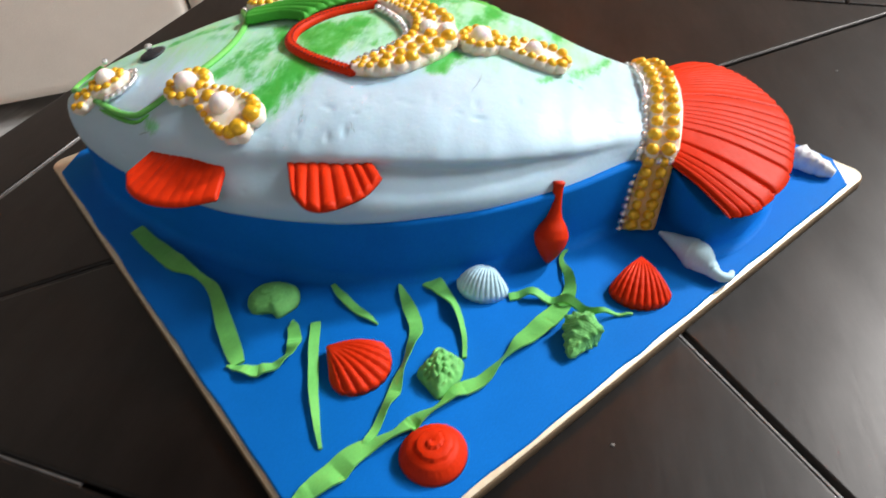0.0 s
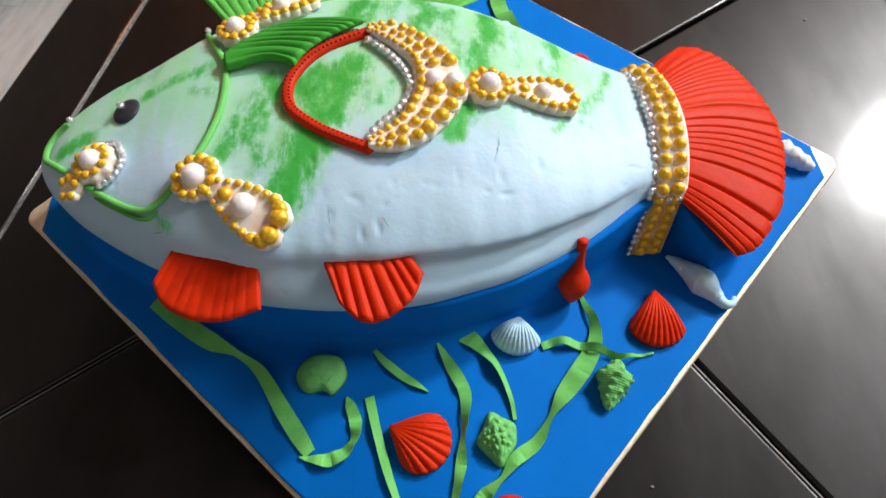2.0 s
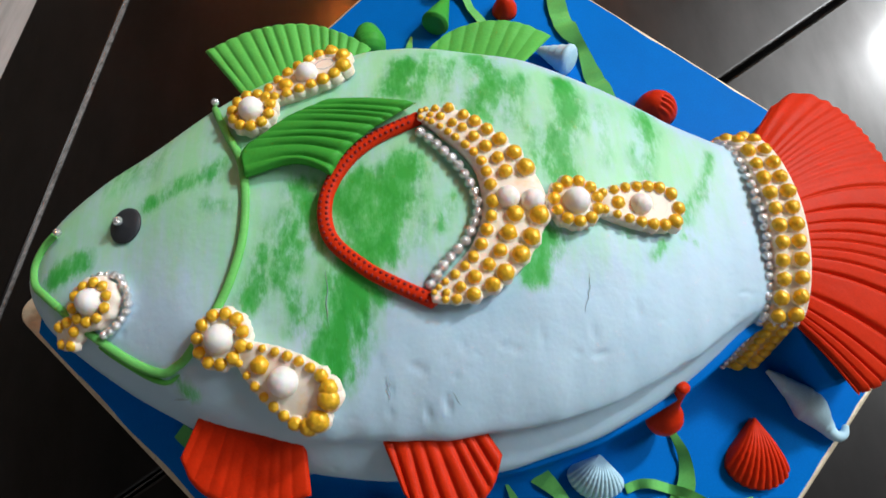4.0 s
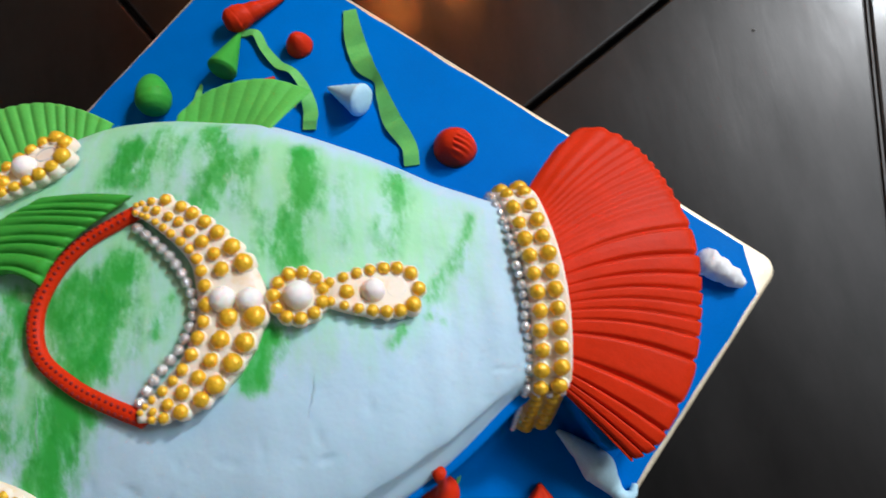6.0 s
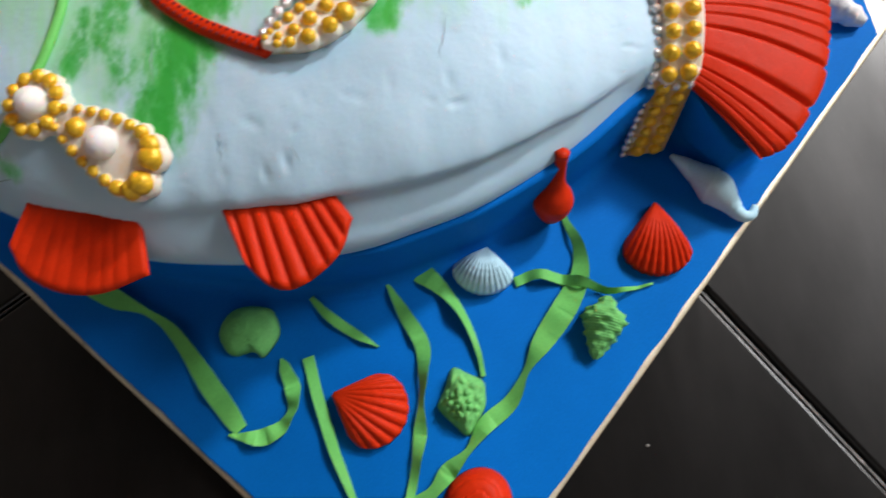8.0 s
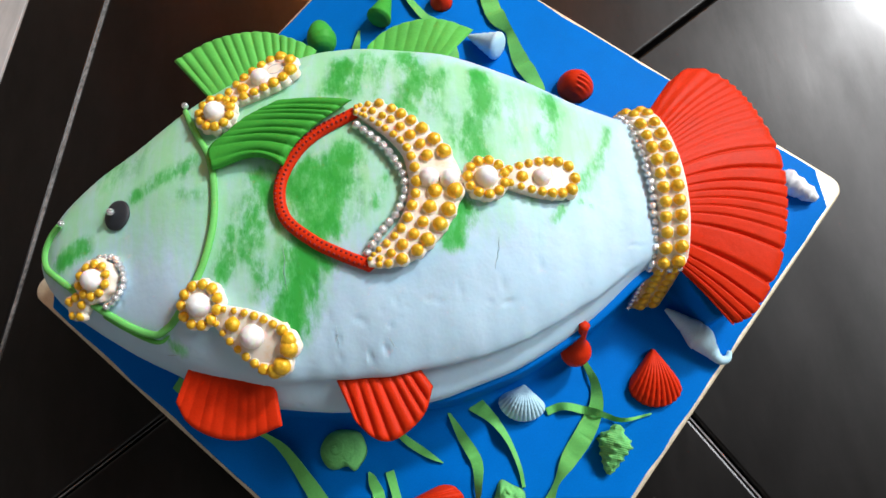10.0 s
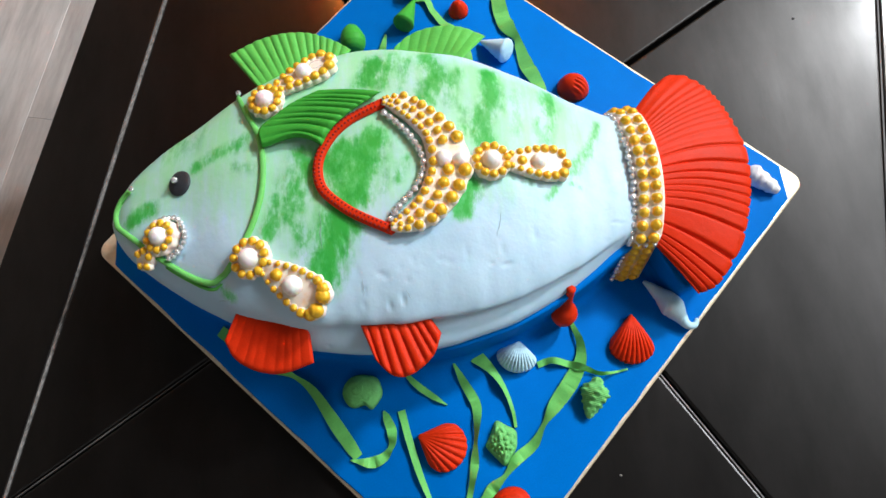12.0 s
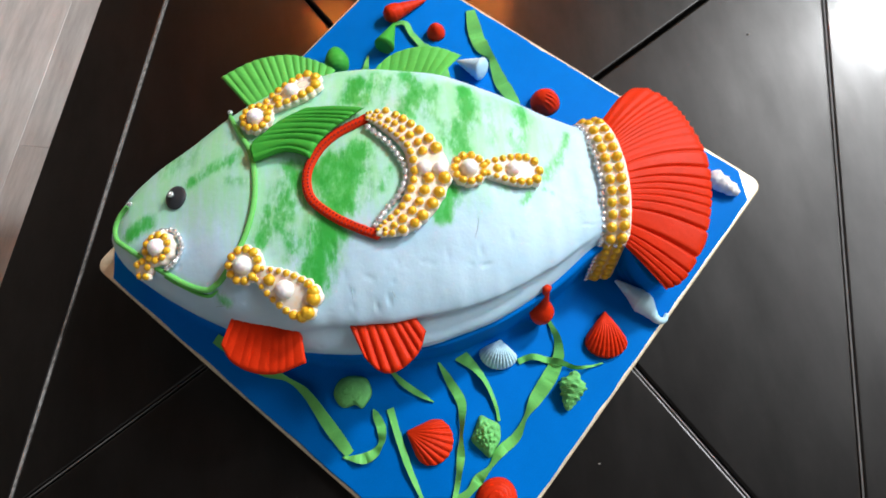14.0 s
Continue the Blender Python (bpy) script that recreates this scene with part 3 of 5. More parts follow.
belly_round = smooth_table([(-0.238, 4.0), (-0.2, 3.4), (-0.15, 2.7), (0.15, 2.6)], 0.01)
BACK_ROUND = 4.0


def body_z(x, y):
    """The height of the fish's smooth upper surface over the plan."""
    front = np.asarray(y) < 0
    w, k = np.where(front, belly_width(x), back_width(x)), np.where(front, belly_round(x), BACK_ROUND)
    f = np.clip(np.abs(y) / np.maximum(w, 1e-4), 0, 1)
    return RIM + (crown(x) - RIM) * (1 - f ** k) ** (1 / k)


def body_normal(x, y):
    d = 0.002
    n = np.array([body_z(x - d, y) - body_z(x + d, y), body_z(x, y - d) - body_z(x, y + d), 2 * d])
    return n / np.linalg.norm(n)

fish = thing("fish_cake", (0, 0, 0), "fish-shaped fondant cake with green painted back and gold bead jewellery", "cake")


# nail marks pressed into the flank: x, y, half width, half length, depth
DENTS = [(-0.0513, -0.0765, 0.0010, 0.0030, 0.0007), (-0.0518, -0.0860, 0.0010, 0.0022, 0.0007), (-0.0350, -0.0880, 0.0011, 0.0030, 0.0011), (-0.0262, -0.0847, 0.0012, 0.0034, 0.0012),
         (-0.0175, -0.0601, 0.0012, 0.0024, 0.0005), (0.0416, -0.0579, 0.0011, 0.0034, 0.0006), (-0.0549, -0.0642, 0.0012, 0.0030, 0.0004), (0.0177, -0.0586, 0.0014, 0.0030, 0.0004), (0.0640, -0.0480, 0.0016, 0.0040, 0.0005)]


def fish_body():
    """The pale upper body: a rounded back over the blue tier, with a pressed crease along the belly."""
    stations = np.concatenate([np.linspace(NOSE + 0.0002, NOSE + 0.03, 40) , np.linspace(NOSE + 0.0315, NECK, 230)])
    stations[:40] = NOSE + 0.0002 + 0.0298 * np.linspace(0, 1, 40) ** 1.8
    across = np.linspace(0, math.pi, 190)
    crease_z = smooth_table([(-0.24, 0.058), (-0.14, 0.063), (-0.06, 0.0665), (-0.01, 0.0655), (0.037, 0.060), (0.074, 0.0555), (0.115, 0.050), (0.15, 0.047)])
    crease_in = smooth_table([(-0.24, 0.0), (-0.19, 0.0), (-0.12, 0.003), (-0.05, 0.007), (0.0, 0.0095), (0.04, 0.0105), (0.075, 0.0095), (0.115, 0.0075), (0.14, 0.002), (0.15, 0.0)])
    verts = []
    for x in stations:
        h, zc, dc = float(crown(x)), float(crease_z(x)), float(crease_in(x))
        for a in across:
            c, s = math.cos(a), math.sin(a)
            if c > 0:
                k, w = float(belly_round(x)), float(belly_width(x))
                y = -w * c ** (2 / k)
            else:
                k, w = BACK_ROUND, float(back_width(x))
                y = w * (-c) ** (2 / k)
            z = RIM + (h - RIM) * max(s, 0.0) ** (2 / k)
            if c > 0 and dc > 0:
                d = z - zc
                # a soft roll below the crease, a sharper lip above it
                g = math.exp(-(d / 0.0085) ** 2) if d < 0 else math.exp(-(d / 0.0055) ** 2)
                y += dc * g
                belt = math.exp(-((z - (RIM + 0.011)) / 0.008) ** 2)
                y -= 0.0022 * belt * min(1.0, dc / 0.004)
            p = Vector((x, y, z))
            lump = 0.0011 * noise.noise(p * 24 + Vector((3, 1, 0))) + 0.0005 * noise.noise(p * 42) + 0.0001 * noise.noise(p * 110 + Vector((5, 0, 0)))
            out = Vector((0, -c, max(s, 0.15))).normalized()
            edge = min(1.0, (z - RIM) / 0.01 + 0.35)
            if c > 0:
                # upright finger marks along the belly crease
                low = math.exp(-((z - zc - 0.008) / 0.012) ** 2)
                lump += 0.0010 * low * min(1.0, dc / 0.007) * noise.noise(Vector((x * 85, z * 22, 4)))
                for dx, dy, wide, tall, deep in DENTS:
                    if abs(x - dx) < 0.006 and abs(y - dy) < 0.012:
                        lump -= deep * math.exp(-((x - dx + 0.15 * (y - dy)) / wide) ** 2 - ((y - dy) / tall) ** 2)
            # small dents low on the flank
            dent = noise.noise(p * 170 + Vector((0, 9, 0)))
            if y < -0.03 and dent > 0.52:
                lump -= 0.0022 * (dent - 0.52)
            p += out * lump * edge
            verts.append(p)
    rows, cols = len(stations), len(across)
    faces = grid_faces(rows, cols)
    # turned-under rim and closed neck
    base = len(verts)
    for i in range(rows):
        a, b = verts[i * cols], verts[i * cols + cols - 1]
        verts += [Vector((a.x, a.y * 0.96, RIM - 0.0012)), Vector((b.x, b.y * 0.96, RIM - 0.0012))]
    for i in range(rows - 1):
        p, q = base + 2 * i, base + 2 * i + 2
        faces += [(i * cols, p, q, (i + 1) * cols), (i * cols + cols - 1, (i + 1) * cols + cols - 1, q + 1, p + 1)]
    faces.append(tuple((rows - 1) * cols + j for j in range(cols)))
    me = mesh_from("body", verts, faces, FISH)
    return me


STROKES = []


def stroke(x0, y0, x1, y1, wide, force=1.0):
    STROKES.append((x0, y0, x1, y1, wide, force))


def brush(x, y):
    """How much green the brush left at a place in the plan."""
    best = np.zeros_like(x)
    for x0, y0, x1, y1, wide, force in STROKES:
        dx, dy = x1 - x0, y1 - y0
        t = np.clip(((x - x0) * dx + (y - y0) * dy) / (dx * dx + dy * dy), 0, 1)
        d = np.hypot(x - x0 - t * dx, y - y0 - t * dy) / (wide * 1.18)
        best = np.maximum(best, force * np.exp(-d ** 2 * 0.9))
    return best


# pulls and dabs of the brush, broad ones across the back first
stroke(-0.063, -0.023, -0.077, -0.064, 0.0098, 1.00)
stroke(-0.059, -0.014, -0.067, -0.030, 0.0081, 0.90)
stroke(-0.052, -0.036, -0.057, -0.026, 0.0051, 0.70)
stroke(-0.076, -0.062, -0.067, -0.049, 0.0085, 0.80)
stroke(-0.037, 0.025, -0.066, 0.010, 0.0078, 0.95)
stroke(-0.043, 0.013, -0.059, -0.011, 0.0100, 0.90)
stroke(-0.064, -0.001, -0.066, 0.010, 0.0065, 0.85)
stroke(-0.047, 0.026, -0.037, 0.031, 0.0060, 0.80)
stroke(-0.051, -0.007, -0.049, -0.015, 0.0064, 1.00)
stroke(-0.069, 0.018, -0.058, 0.025, 0.0049, 0.90)
stroke(-0.025, 0.003, -0.023, -0.004, 0.0035, 0.50)
stroke(-0.017, 0.010, -0.016, 0.005, 0.0029, 0.45)
stroke(-0.034, -0.013, -0.031, -0.004, 0.0034, 0.35)
stroke(-0.106, 0.002, -0.095, 0.006, 0.0037, 1.00)
stroke(-0.090, 0.023, -0.084, 0.009, 0.0056, 0.85)
stroke(-0.082, 0.019, -0.074, 0.021, 0.0043, 0.80)
stroke(-0.098, -0.008, -0.092, 0.002, 0.0049, 0.70)
stroke(-0.100, -0.022, -0.090, -0.008, 0.0067, 0.60)
stroke(-0.113, -0.031, -0.108, -0.022, 0.0055, 0.70)
stroke(-0.090, -0.038, -0.095, -0.023, 0.0048, 0.45)
stroke(-0.079, -0.009, -0.082, 0.001, 0.0042, 0.50)
stroke(-0.111, -0.019, -0.107, -0.007, 0.0037, 0.60)
stroke(-0.092, -0.047, -0.084, -0.036, 0.0047, 0.35)
stroke(-0.036, 0.091, -0.041, 0.077, 0.0058, 1.00)
stroke(-0.047, 0.072, -0.036, 0.073, 0.0044, 0.75)
stroke(-0.047, 0.067, -0.044, 0.081, 0.0038, 0.50)
stroke(-0.022, 0.098, -0.032, 0.070, 0.0057, 0.50)
stroke(-0.013, 0.091, -0.018, 0.066, 0.0050, 0.45)
stroke(0.003, 0.094, 0.009, 0.072, 0.0063, 0.80)
stroke(0.008, 0.076, 0.001, 0.055, 0.0067, 0.70)
stroke(-0.003, 0.067, -0.004, 0.053, 0.0049, 0.55)
stroke(0.016, 0.072, 0.017, 0.051, 0.0049, 0.45)
stroke(0.024, 0.078, 0.017, 0.054, 0.0037, 0.40)
stroke(0.045, 0.074, 0.045, 0.055, 0.0050, 1.00)
stroke(0.045, 0.052, 0.037, 0.036, 0.0061, 0.85)
stroke(0.036, 0.036, 0.038, 0.022, 0.0054, 0.75)
stroke(0.030, 0.028, 0.033, 0.017, 0.0035, 0.60)
stroke(0.050, 0.065, 0.055, 0.046, 0.0044, 0.40)
stroke(0.023, -0.013, 0.019, -0.030, 0.0056, 1.00)
stroke(0.027, -0.011, 0.023, -0.018, 0.0045, 0.90)
stroke(0.015, -0.027, 0.020, -0.022, 0.0028, 0.80)
stroke(0.033, -0.014, 0.030, -0.021, 0.0028, 0.50)
stroke(0.087, 0.060, 0.085, 0.044, 0.0048, 0.70)
stroke(0.090, 0.047, 0.081, 0.021, 0.0046, 0.35)
stroke(0.077, 0.038, 0.075, 0.021, 0.0038, 0.30)
stroke(0.121, 0.036, 0.113, 0.018, 0.0034, 0.50)
stroke(0.113, 0.018, 0.097, -0.002, 0.0039, 0.60)
stroke(0.082, -0.016, 0.077, -0.022, 0.0025, 0.60)
stroke(0.064, -0.010, 0.061, -0.014, 0.0024, 0.30)
stroke(0.094, -0.011, 0.102, -0.014, 0.0019, 0.40)
stroke(-0.133, 0.036, -0.157, 0.031, 0.0043, 0.55)
stroke(-0.155, 0.029, -0.168, 0.025, 0.0039, 0.65)
stroke(-0.123, 0.016, -0.137, 0.020, 0.0033, 0.35)
stroke(-0.203, -0.000, -0.218, -0.006, 0.0050, 1.00)
stroke(-0.171, 0.051, -0.187, 0.045, 0.0103, 0.30)
stroke(-0.144, 0.035, -0.130, 0.041, 0.0042, 0.45)
stroke(0.063, 0.059, 0.061, 0.027, 0.0044, 0.25)
stroke(0.024, 0.045, 0.025, 0.028, 0.0048, 0.40)
stroke(-0.020, 0.057, -0.015, 0.058, 0.0037, 0.40)
stroke(-0.058, 0.067, -0.062, 0.063, 0.0032, 0.40)
stroke(-0.150, -0.062, -0.142, -0.070, 0.003, 0.55)

wash_line = smooth_table([(-0.24, 0.078), (-0.219, 0.082), (-0.190, 0.088), (-0.162, 0.092), (-0.135, 0.082), (-0.122, 0.050), (-0.09, 0.048), (-0.055, 0.058), (-0.024, 0.078),
                          (0.025, 0.082), (0.06, 0.080), (0.09, 0.092), (0.121, 0.100), (0.15, 0.125)])


def paint(me):
    co = np.empty(len(me.vertices) * 3)
    me.vertices.foreach_get("co", co)
    x, y, z = co.reshape(-1, 3).T
    over = (y + 0.1 - wash_line(x)) / 0.030
    wash = np.clip(0.5 + 0.5 * over, 0, 1) * 0.72
    wash *= np.clip((z - 0.052) / 0.014, 0, 1)
    # the far flank towards the tail stays bare
    bare = np.clip((y / np.maximum(back_width(x), 0.01) - 0.80) / 0.12, 0, 1) * np.clip((x - 0.0) / 0.03, 0, 1)
    wash *= 1 - 0.85 * bare
    streak = brush(x, y) * np.clip((z - 0.05) / 0.012, 0, 1)
    for name, values in (("wash", wash), ("streak", streak)):
        me.attributes.new(name, "FLOAT", "POINT").data.foreach_set("value", values.astype(np.float32))


body_mesh = fish_body()
paint(body_mesh)
body = part("body", body_mesh, fish, "pale blue fondant body brushed with green streaks")


def tier_outline(grow):
    xs = np.concatenate([NOSE + 0.0298 * np.linspace(0, 1, 24) ** 1.8, np.linspace(NOSE + 0.032, 0.158, 110)])
    front = [(x, -float(belly_width(x)) - grow - 0.0058 * min(1.0, max(0.0, (x + 0.07) / 0.08))) for x in xs]
    rear = [(x, float(back_width(x)) + grow) for x in xs[::-1]]
    return [(NOSE - grow, 0.0)] + front[2:] + rear[:-2]


part("lower_tier", prism(tier_outline(-0.0022), 0.0, RIM + 0.001, BLUE, "lower_tier", 0.0022, 3, flare=0.008), fish, "blue fondant lower tier")
tail_outline = spline([(0.138, -0.038), (0.150, -0.045), (0.160, -0.066), (0.169, -0.081), (0.177, -0.081), (0.190, -0.074), (0.203, -0.060), (0.215, -0.040), (0.224, -0.008), (0.225, 0.024),
                       (0.214, 0.055), (0.200, 0.073), (0.184, 0.078), (0.169, 0.071), (0.152, 0.055), (0.138, 0.048)], 140, True)
tail_block = prism(tail_outline, 0.0, 0.0265, BLUE, "tail_tier", 0.002, 2, flare=0.006)
for v in tail_block.vertices:
    if v.co.z > 0.02:
        v.co.z += 0.0115 * min(1.0, max(0.0, (0.176 - v.co.x) / 0.028))
part("tail_tier", tail_block, fish, "blue fondant block under the tail")


def ribbed_fin(name, inner, outer, ribs, depth, thick, mat, label, bow=0.0, lift=0.0, fade=0.0, wild=0.0, steps=26, frill=0.0, arch=(0, 0), notch=0.0):
    """A paste fin pressed with a veining tool: ribs run from the inner edge to the outer one."""
    cols = ribs * 10 + 1
    a, b = spline(inner, cols), spline(outer, cols)
    v = np.linspace(0, 1, cols)
    # uneven rib spacing
    warp = v + wild * np.sin(v * 17.0) / 60 + wild * np.sin(v * 7.3 + 1) / 45
    wave = (warp * ribs) % 1.0
    if fade:
        # flat overlapping plates parted by narrow pressed grooves
        saw = 0.42 + 0.42 * wave - 1.45 * np.exp(-((wave - 0.07) / 0.07) ** 2) - 0.45 * np.exp(-((wave - 1.0) / 0.06) ** 2)
    else:
        saw = np.abs(np.sin(math.pi * wave)) ** 0.55
    strength = 1 - fade * np.clip((v - 0.53) / 0.10, 0, 1)
    if fade:
        soft = 0.5 + 0.5 * np.sin(2 * math.pi * wave)
        k = np.clip((v - 0.53) / 0.10, 0, 1)
        saw = saw * (1 - k) + soft * k
    top, low = [], []
    for i in range(steps + 1):
        s = i / steps
        for j in range(cols):
            p = a[j] * (1 - s) + b[j] * s
            edge = min(1.0, (1 - s) / 0.06 + 0.25) * min(1.0, min(v[j], 1 - v[j]) / 0.02 + 0.3)
            bend = np.array([arch[0] * math.sin(math.pi * s), arch[1] * math.sin(math.pi * s) * ((0.3 + 0.7 * v[j]) if not fade else math.sin(math.pi * v[j])), lift * math.sin(math.pi * s) + bow * math.sin(math.pi * v[j])])
            end = b[j] - a[j]
            bend[1] += notch * math.sin(math.pi * s ** 1.3) * (1 - v[j]) ** 3
            p = p + bend + frill * s ** 3 * saw[j] * end / max(np.linalg.norm(end), 1e-6)
            rib = depth * strength[j] * (saw[j] - 0.5) * min(1.0, 0.25 + 1.6 * s)
            top.append(p + np.array([0, 0, rib + thick * 0.5 * (edge - 0.4)]))
            low.append(p - np.array([0, 0, thick * 0.5 * edge]))
    n = len(top)
    f = grid_faces(steps + 1, cols)
    faces = f + [tuple(n + k for k in reversed(q)) for q in f]
    rim = [j for j in range(cols)] + [i * cols + cols - 1 for i in range(1, steps + 1)] + [steps * cols + j for j in range(cols - 2, -1, -1)] + [i * cols for i in range(steps - 1, 0, -1)]
    for k in range(len(rim)):
        p, q = rim[k], rim[(k + 1) % len(rim)]
        faces.append((p, q, n + q, n + p))
    return piece(name, top + low, faces, mat, fish, label)


ribbed_fin("tail_fin", [(0.150, -0.050, 0.041), (0.152, -0.025, 0.048), (0.153, 0.0, 0.050), (0.153, 0.025, 0.048), (0.152, 0.052, 0.041)],
           [(0.178, -0.088, 0.0315), (0.192, -0.083, 0.0315), (0.207, -0.067, 0.031), (0.219, -0.049, 0.031), (0.232, -0.011, 0.031), (0.2345, 0.023, 0.031), (0.225, 0.058, 0.031),
            (0.211, 0.079, 0.0315), (0.193, 0.088, 0.032), (0.175, 0.079, 0.033)],
           25, 0.0019, 0.0055, RED, "red fondant tail fin with pressed ribs", lift=0.002, fade=0.74, wild=1.7, steps=34, frill=0.0012, arch=(0, 0.0042))
ribbed_fin("pectoral_fin", [(-0.139, -0.070, 0.0635), (-0.118, -0.080, 0.0655), (-0.093, -0.087, 0.065)],
           [(-0.152, -0.096, 0.0590), (-0.145, -0.109, 0.0575), (-0.130, -0.1185, 0.0570), (-0.112, -0.1215, 0.0575), (-0.091, -0.1165, 0.0590)],
           10, 0.0006, 0.0048, RED, "red fondant fin with shallow ribs", wild=0.6)
ribbed_fin("pectoral_fin", [(-0.058, -0.094, 0.0675), (-0.035, -0.093, 0.0685), (-0.0122, -0.0918, 0.0675)],
           [(-0.0490, -0.1190, 0.0655), (-0.0400, -0.1290, 0.0652), (-0.0310, -0.1322, 0.0652), (-0.0205, -0.1285, 0.0658), (-0.0098, -0.1195, 0.0665), (-0.0040, -0.1060, 0.0672)],
           8, 0.0028, 0.0054, RED, "red fondant fin with deep ribs", wild=0.6)
ribbed_fin("dorsal_fin", [(-0.124, 0.088, 0.0745), (-0.104, 0.096, 0.0745), (-0.080, 0.104, 0.072), (-0.060, 0.106, 0.070)],
           [(-0.1455, 0.1175, 0.0765), (-0.123, 0.128, 0.0765), (-0.103, 0.1315, 0.0765), (-0.085, 0.1305, 0.075), (-0.068, 0.124, 0.073), (-0.0545, 0.116, 0.0695)],
           15, 0.0014, 0.0032, GREEN, "green fondant back fin with fine ribs", wild=0.4)
ribbed_fin("dorsal_fin", [(-0.026, 0.108, 0.064), (-0.010, 0.106, 0.063), (0.010, 0.1015, 0.066), (0.0268, 0.0935, 0.0745)],
           [(-0.022, 0.1159, 0.066), (-0.008, 0.1263, 0.0665), (0.011, 0.1309, 0.0663), (0.03, 0.1297, 0.0642), (0.0485, 0.1224, 0.0595)],
           9, 0.0008, 0.0032, GREEN, "green fondant back fin with fine ribs", wild=0.4)
ribbed_fin("side_fin", [(-0.1152, 0.0294, 0.0930), (-0.1167, 0.0421, 0.0930), (-0.1053, 0.0514, 0.0935), (-0.0930, 0.0599, 0.0935), (-0.0731, 0.0680, 0.0935)],
           [(-0.0735, 0.0240, 0.0965), (-0.0665, 0.0350, 0.0975), (-0.0552, 0.0451, 0.0980), (-0.0438, 0.0522, 0.0980), (-0.0310, 0.0610, 0.0960)],
           9, 0.0021, 0.0066, DEEP_GREEN, "deep green fondant side fin lying on the flank", wild=0.8, notch=0.0068, arch=(0, 0.0012))


def on_body(x, y, lift=0.0):
    n = body_normal(x, y)
    return np.array([x, y, float(body_z(x, y))]) + n * lift


def cord(name, plan, radius, mat, label, flat=0.8, parent=None, count=90, lift=0.4, taper=0.0):
    pts = spline(plan, count)
    r = radius * (1 - taper * np.abs(np.linspace(-1, 1, count)) ** 4)
    p = [on_body(x, y, radius * lift) for x, y in pts]
    return part(name, tube(p, r, mat, name, 12, flat), parent or fish, label)


cord("gill_line", [(-0.1375, 0.079), (-0.128, 0.059), (-0.119, 0.040), (-0.116, 0.019), (-0.117, -0.003), (-0.123, -0.024), (-0.132, -0.040), (-0.142, -0.053), (-0.149, -0.0575), (-0.156, -0.0590),
                   (-0.169, -0.0535), (-0.185, -0.043), (-0.203, -0.0295), (-0.213, -0.021)], 0.0022, LEAF, "green fondant cord along the gill", taper=0.2, count=120)
cord("jaw_line", [(-0.1475, -0.0610), (-0.154, -0.0632), (-0.163, -0.0600), (-0.176, -0.0520), (-0.190, -0.0430)], 0.0015, GREEN, "thin deep green cord under the jaw", lift=0.15, taper=0.7)
cord("mouth_line", [(-0.2215, 0.0185), (-0.2285, 0.0125), (-0.2325, 0.004), (-0.230, -0.006), (-0.222, -0.0135), (-0.213, -0.021)], 0.0021, LEAF, "green fondant cord round the mouth")
eye_at = on_body(-0.1790, 0.0157, 0.0010)
tilt = Vector(body_normal(-0.1790, 0.0157)).to_track_quat("Z", "Y")
eye = part("eye", ball_mesh("eye", SLATE, 0.02, 1, 12, 24), fish, "flat black fondant eye", eye_at, tilt, (0.0096, 0.0088, 0.0026))
bead("silver", fish, -0.1812, 0.0165, 0.0815, 0.0024)
bead("silver", fish, -0.2178, 0.0183, 0.0702, 0.0021)
bead("silver", fish, -0.1375, 0.0825, 0.0785, 0.0021)

# red pressed rope round the painted patch, with two rows of tool holes
rope_plan = [(-0.0300, 0.0535), (-0.054, 0.0430), (-0.068, 0.0305), (-0.0765, 0.013), (-0.0745, -0.006), (-0.060, -0.0215), (-0.045, -0.0315), (-0.0285, -0.0405)]
rope = cord("rope", rope_plan, 0.0036, RED, "red fondant rope with pressed holes", 0.85, count=110, lift=0.5)
# tool holes as raised dots, the shade inside them put into dark red
hole_shade = ball_mesh("hole_shade", fondant("hole_shade_red", (0.22, 0.006, 0.004), 0.6), 0, 0, 6, 8)
holes = spline(rope_plan, 48)
for k in range(2, 47):
    d = holes[min(k + 1, 47)] - holes[k - 1]
    d = np.array([-d[1], d[0]]) / np.linalg.norm(d)
    for sgn in (-1, 1):
        x, y = holes[k] + sgn * d * 0.0015
        part("hole_shade", hole_shade, rope, "", on_body(x, y, 0.00445), None, (0.0009, 0.0009, 0.0006))


def plaque(name, outline, thick, label):
    """A white paste backing cut to an outline, following the body below it."""
    o = np.array(outline)
    n = len(o)
    c = o.mean(0)
    rings = [(1.0, -0.0015), (1.0, thick * 0.7), (0.96, thick)]
    verts = []
    for k, h in rings:
        for x, y in c + (o - c) * k:
            verts.append(on_body(x, y, h))
    for s in (0.75, 0.5, 0.25):
        for x, y in c + (o - c) * s:
            verts.append(on_body(x, y, thick))
    verts.append(on_body(*c, thick))
    faces = grid_faces(6, n, True) + [(5 * n + j, 5 * n + (j + 1) % n, len(verts) - 1) for j in range(n)]
    return piece(name, verts, faces, CREAM, fish, label)


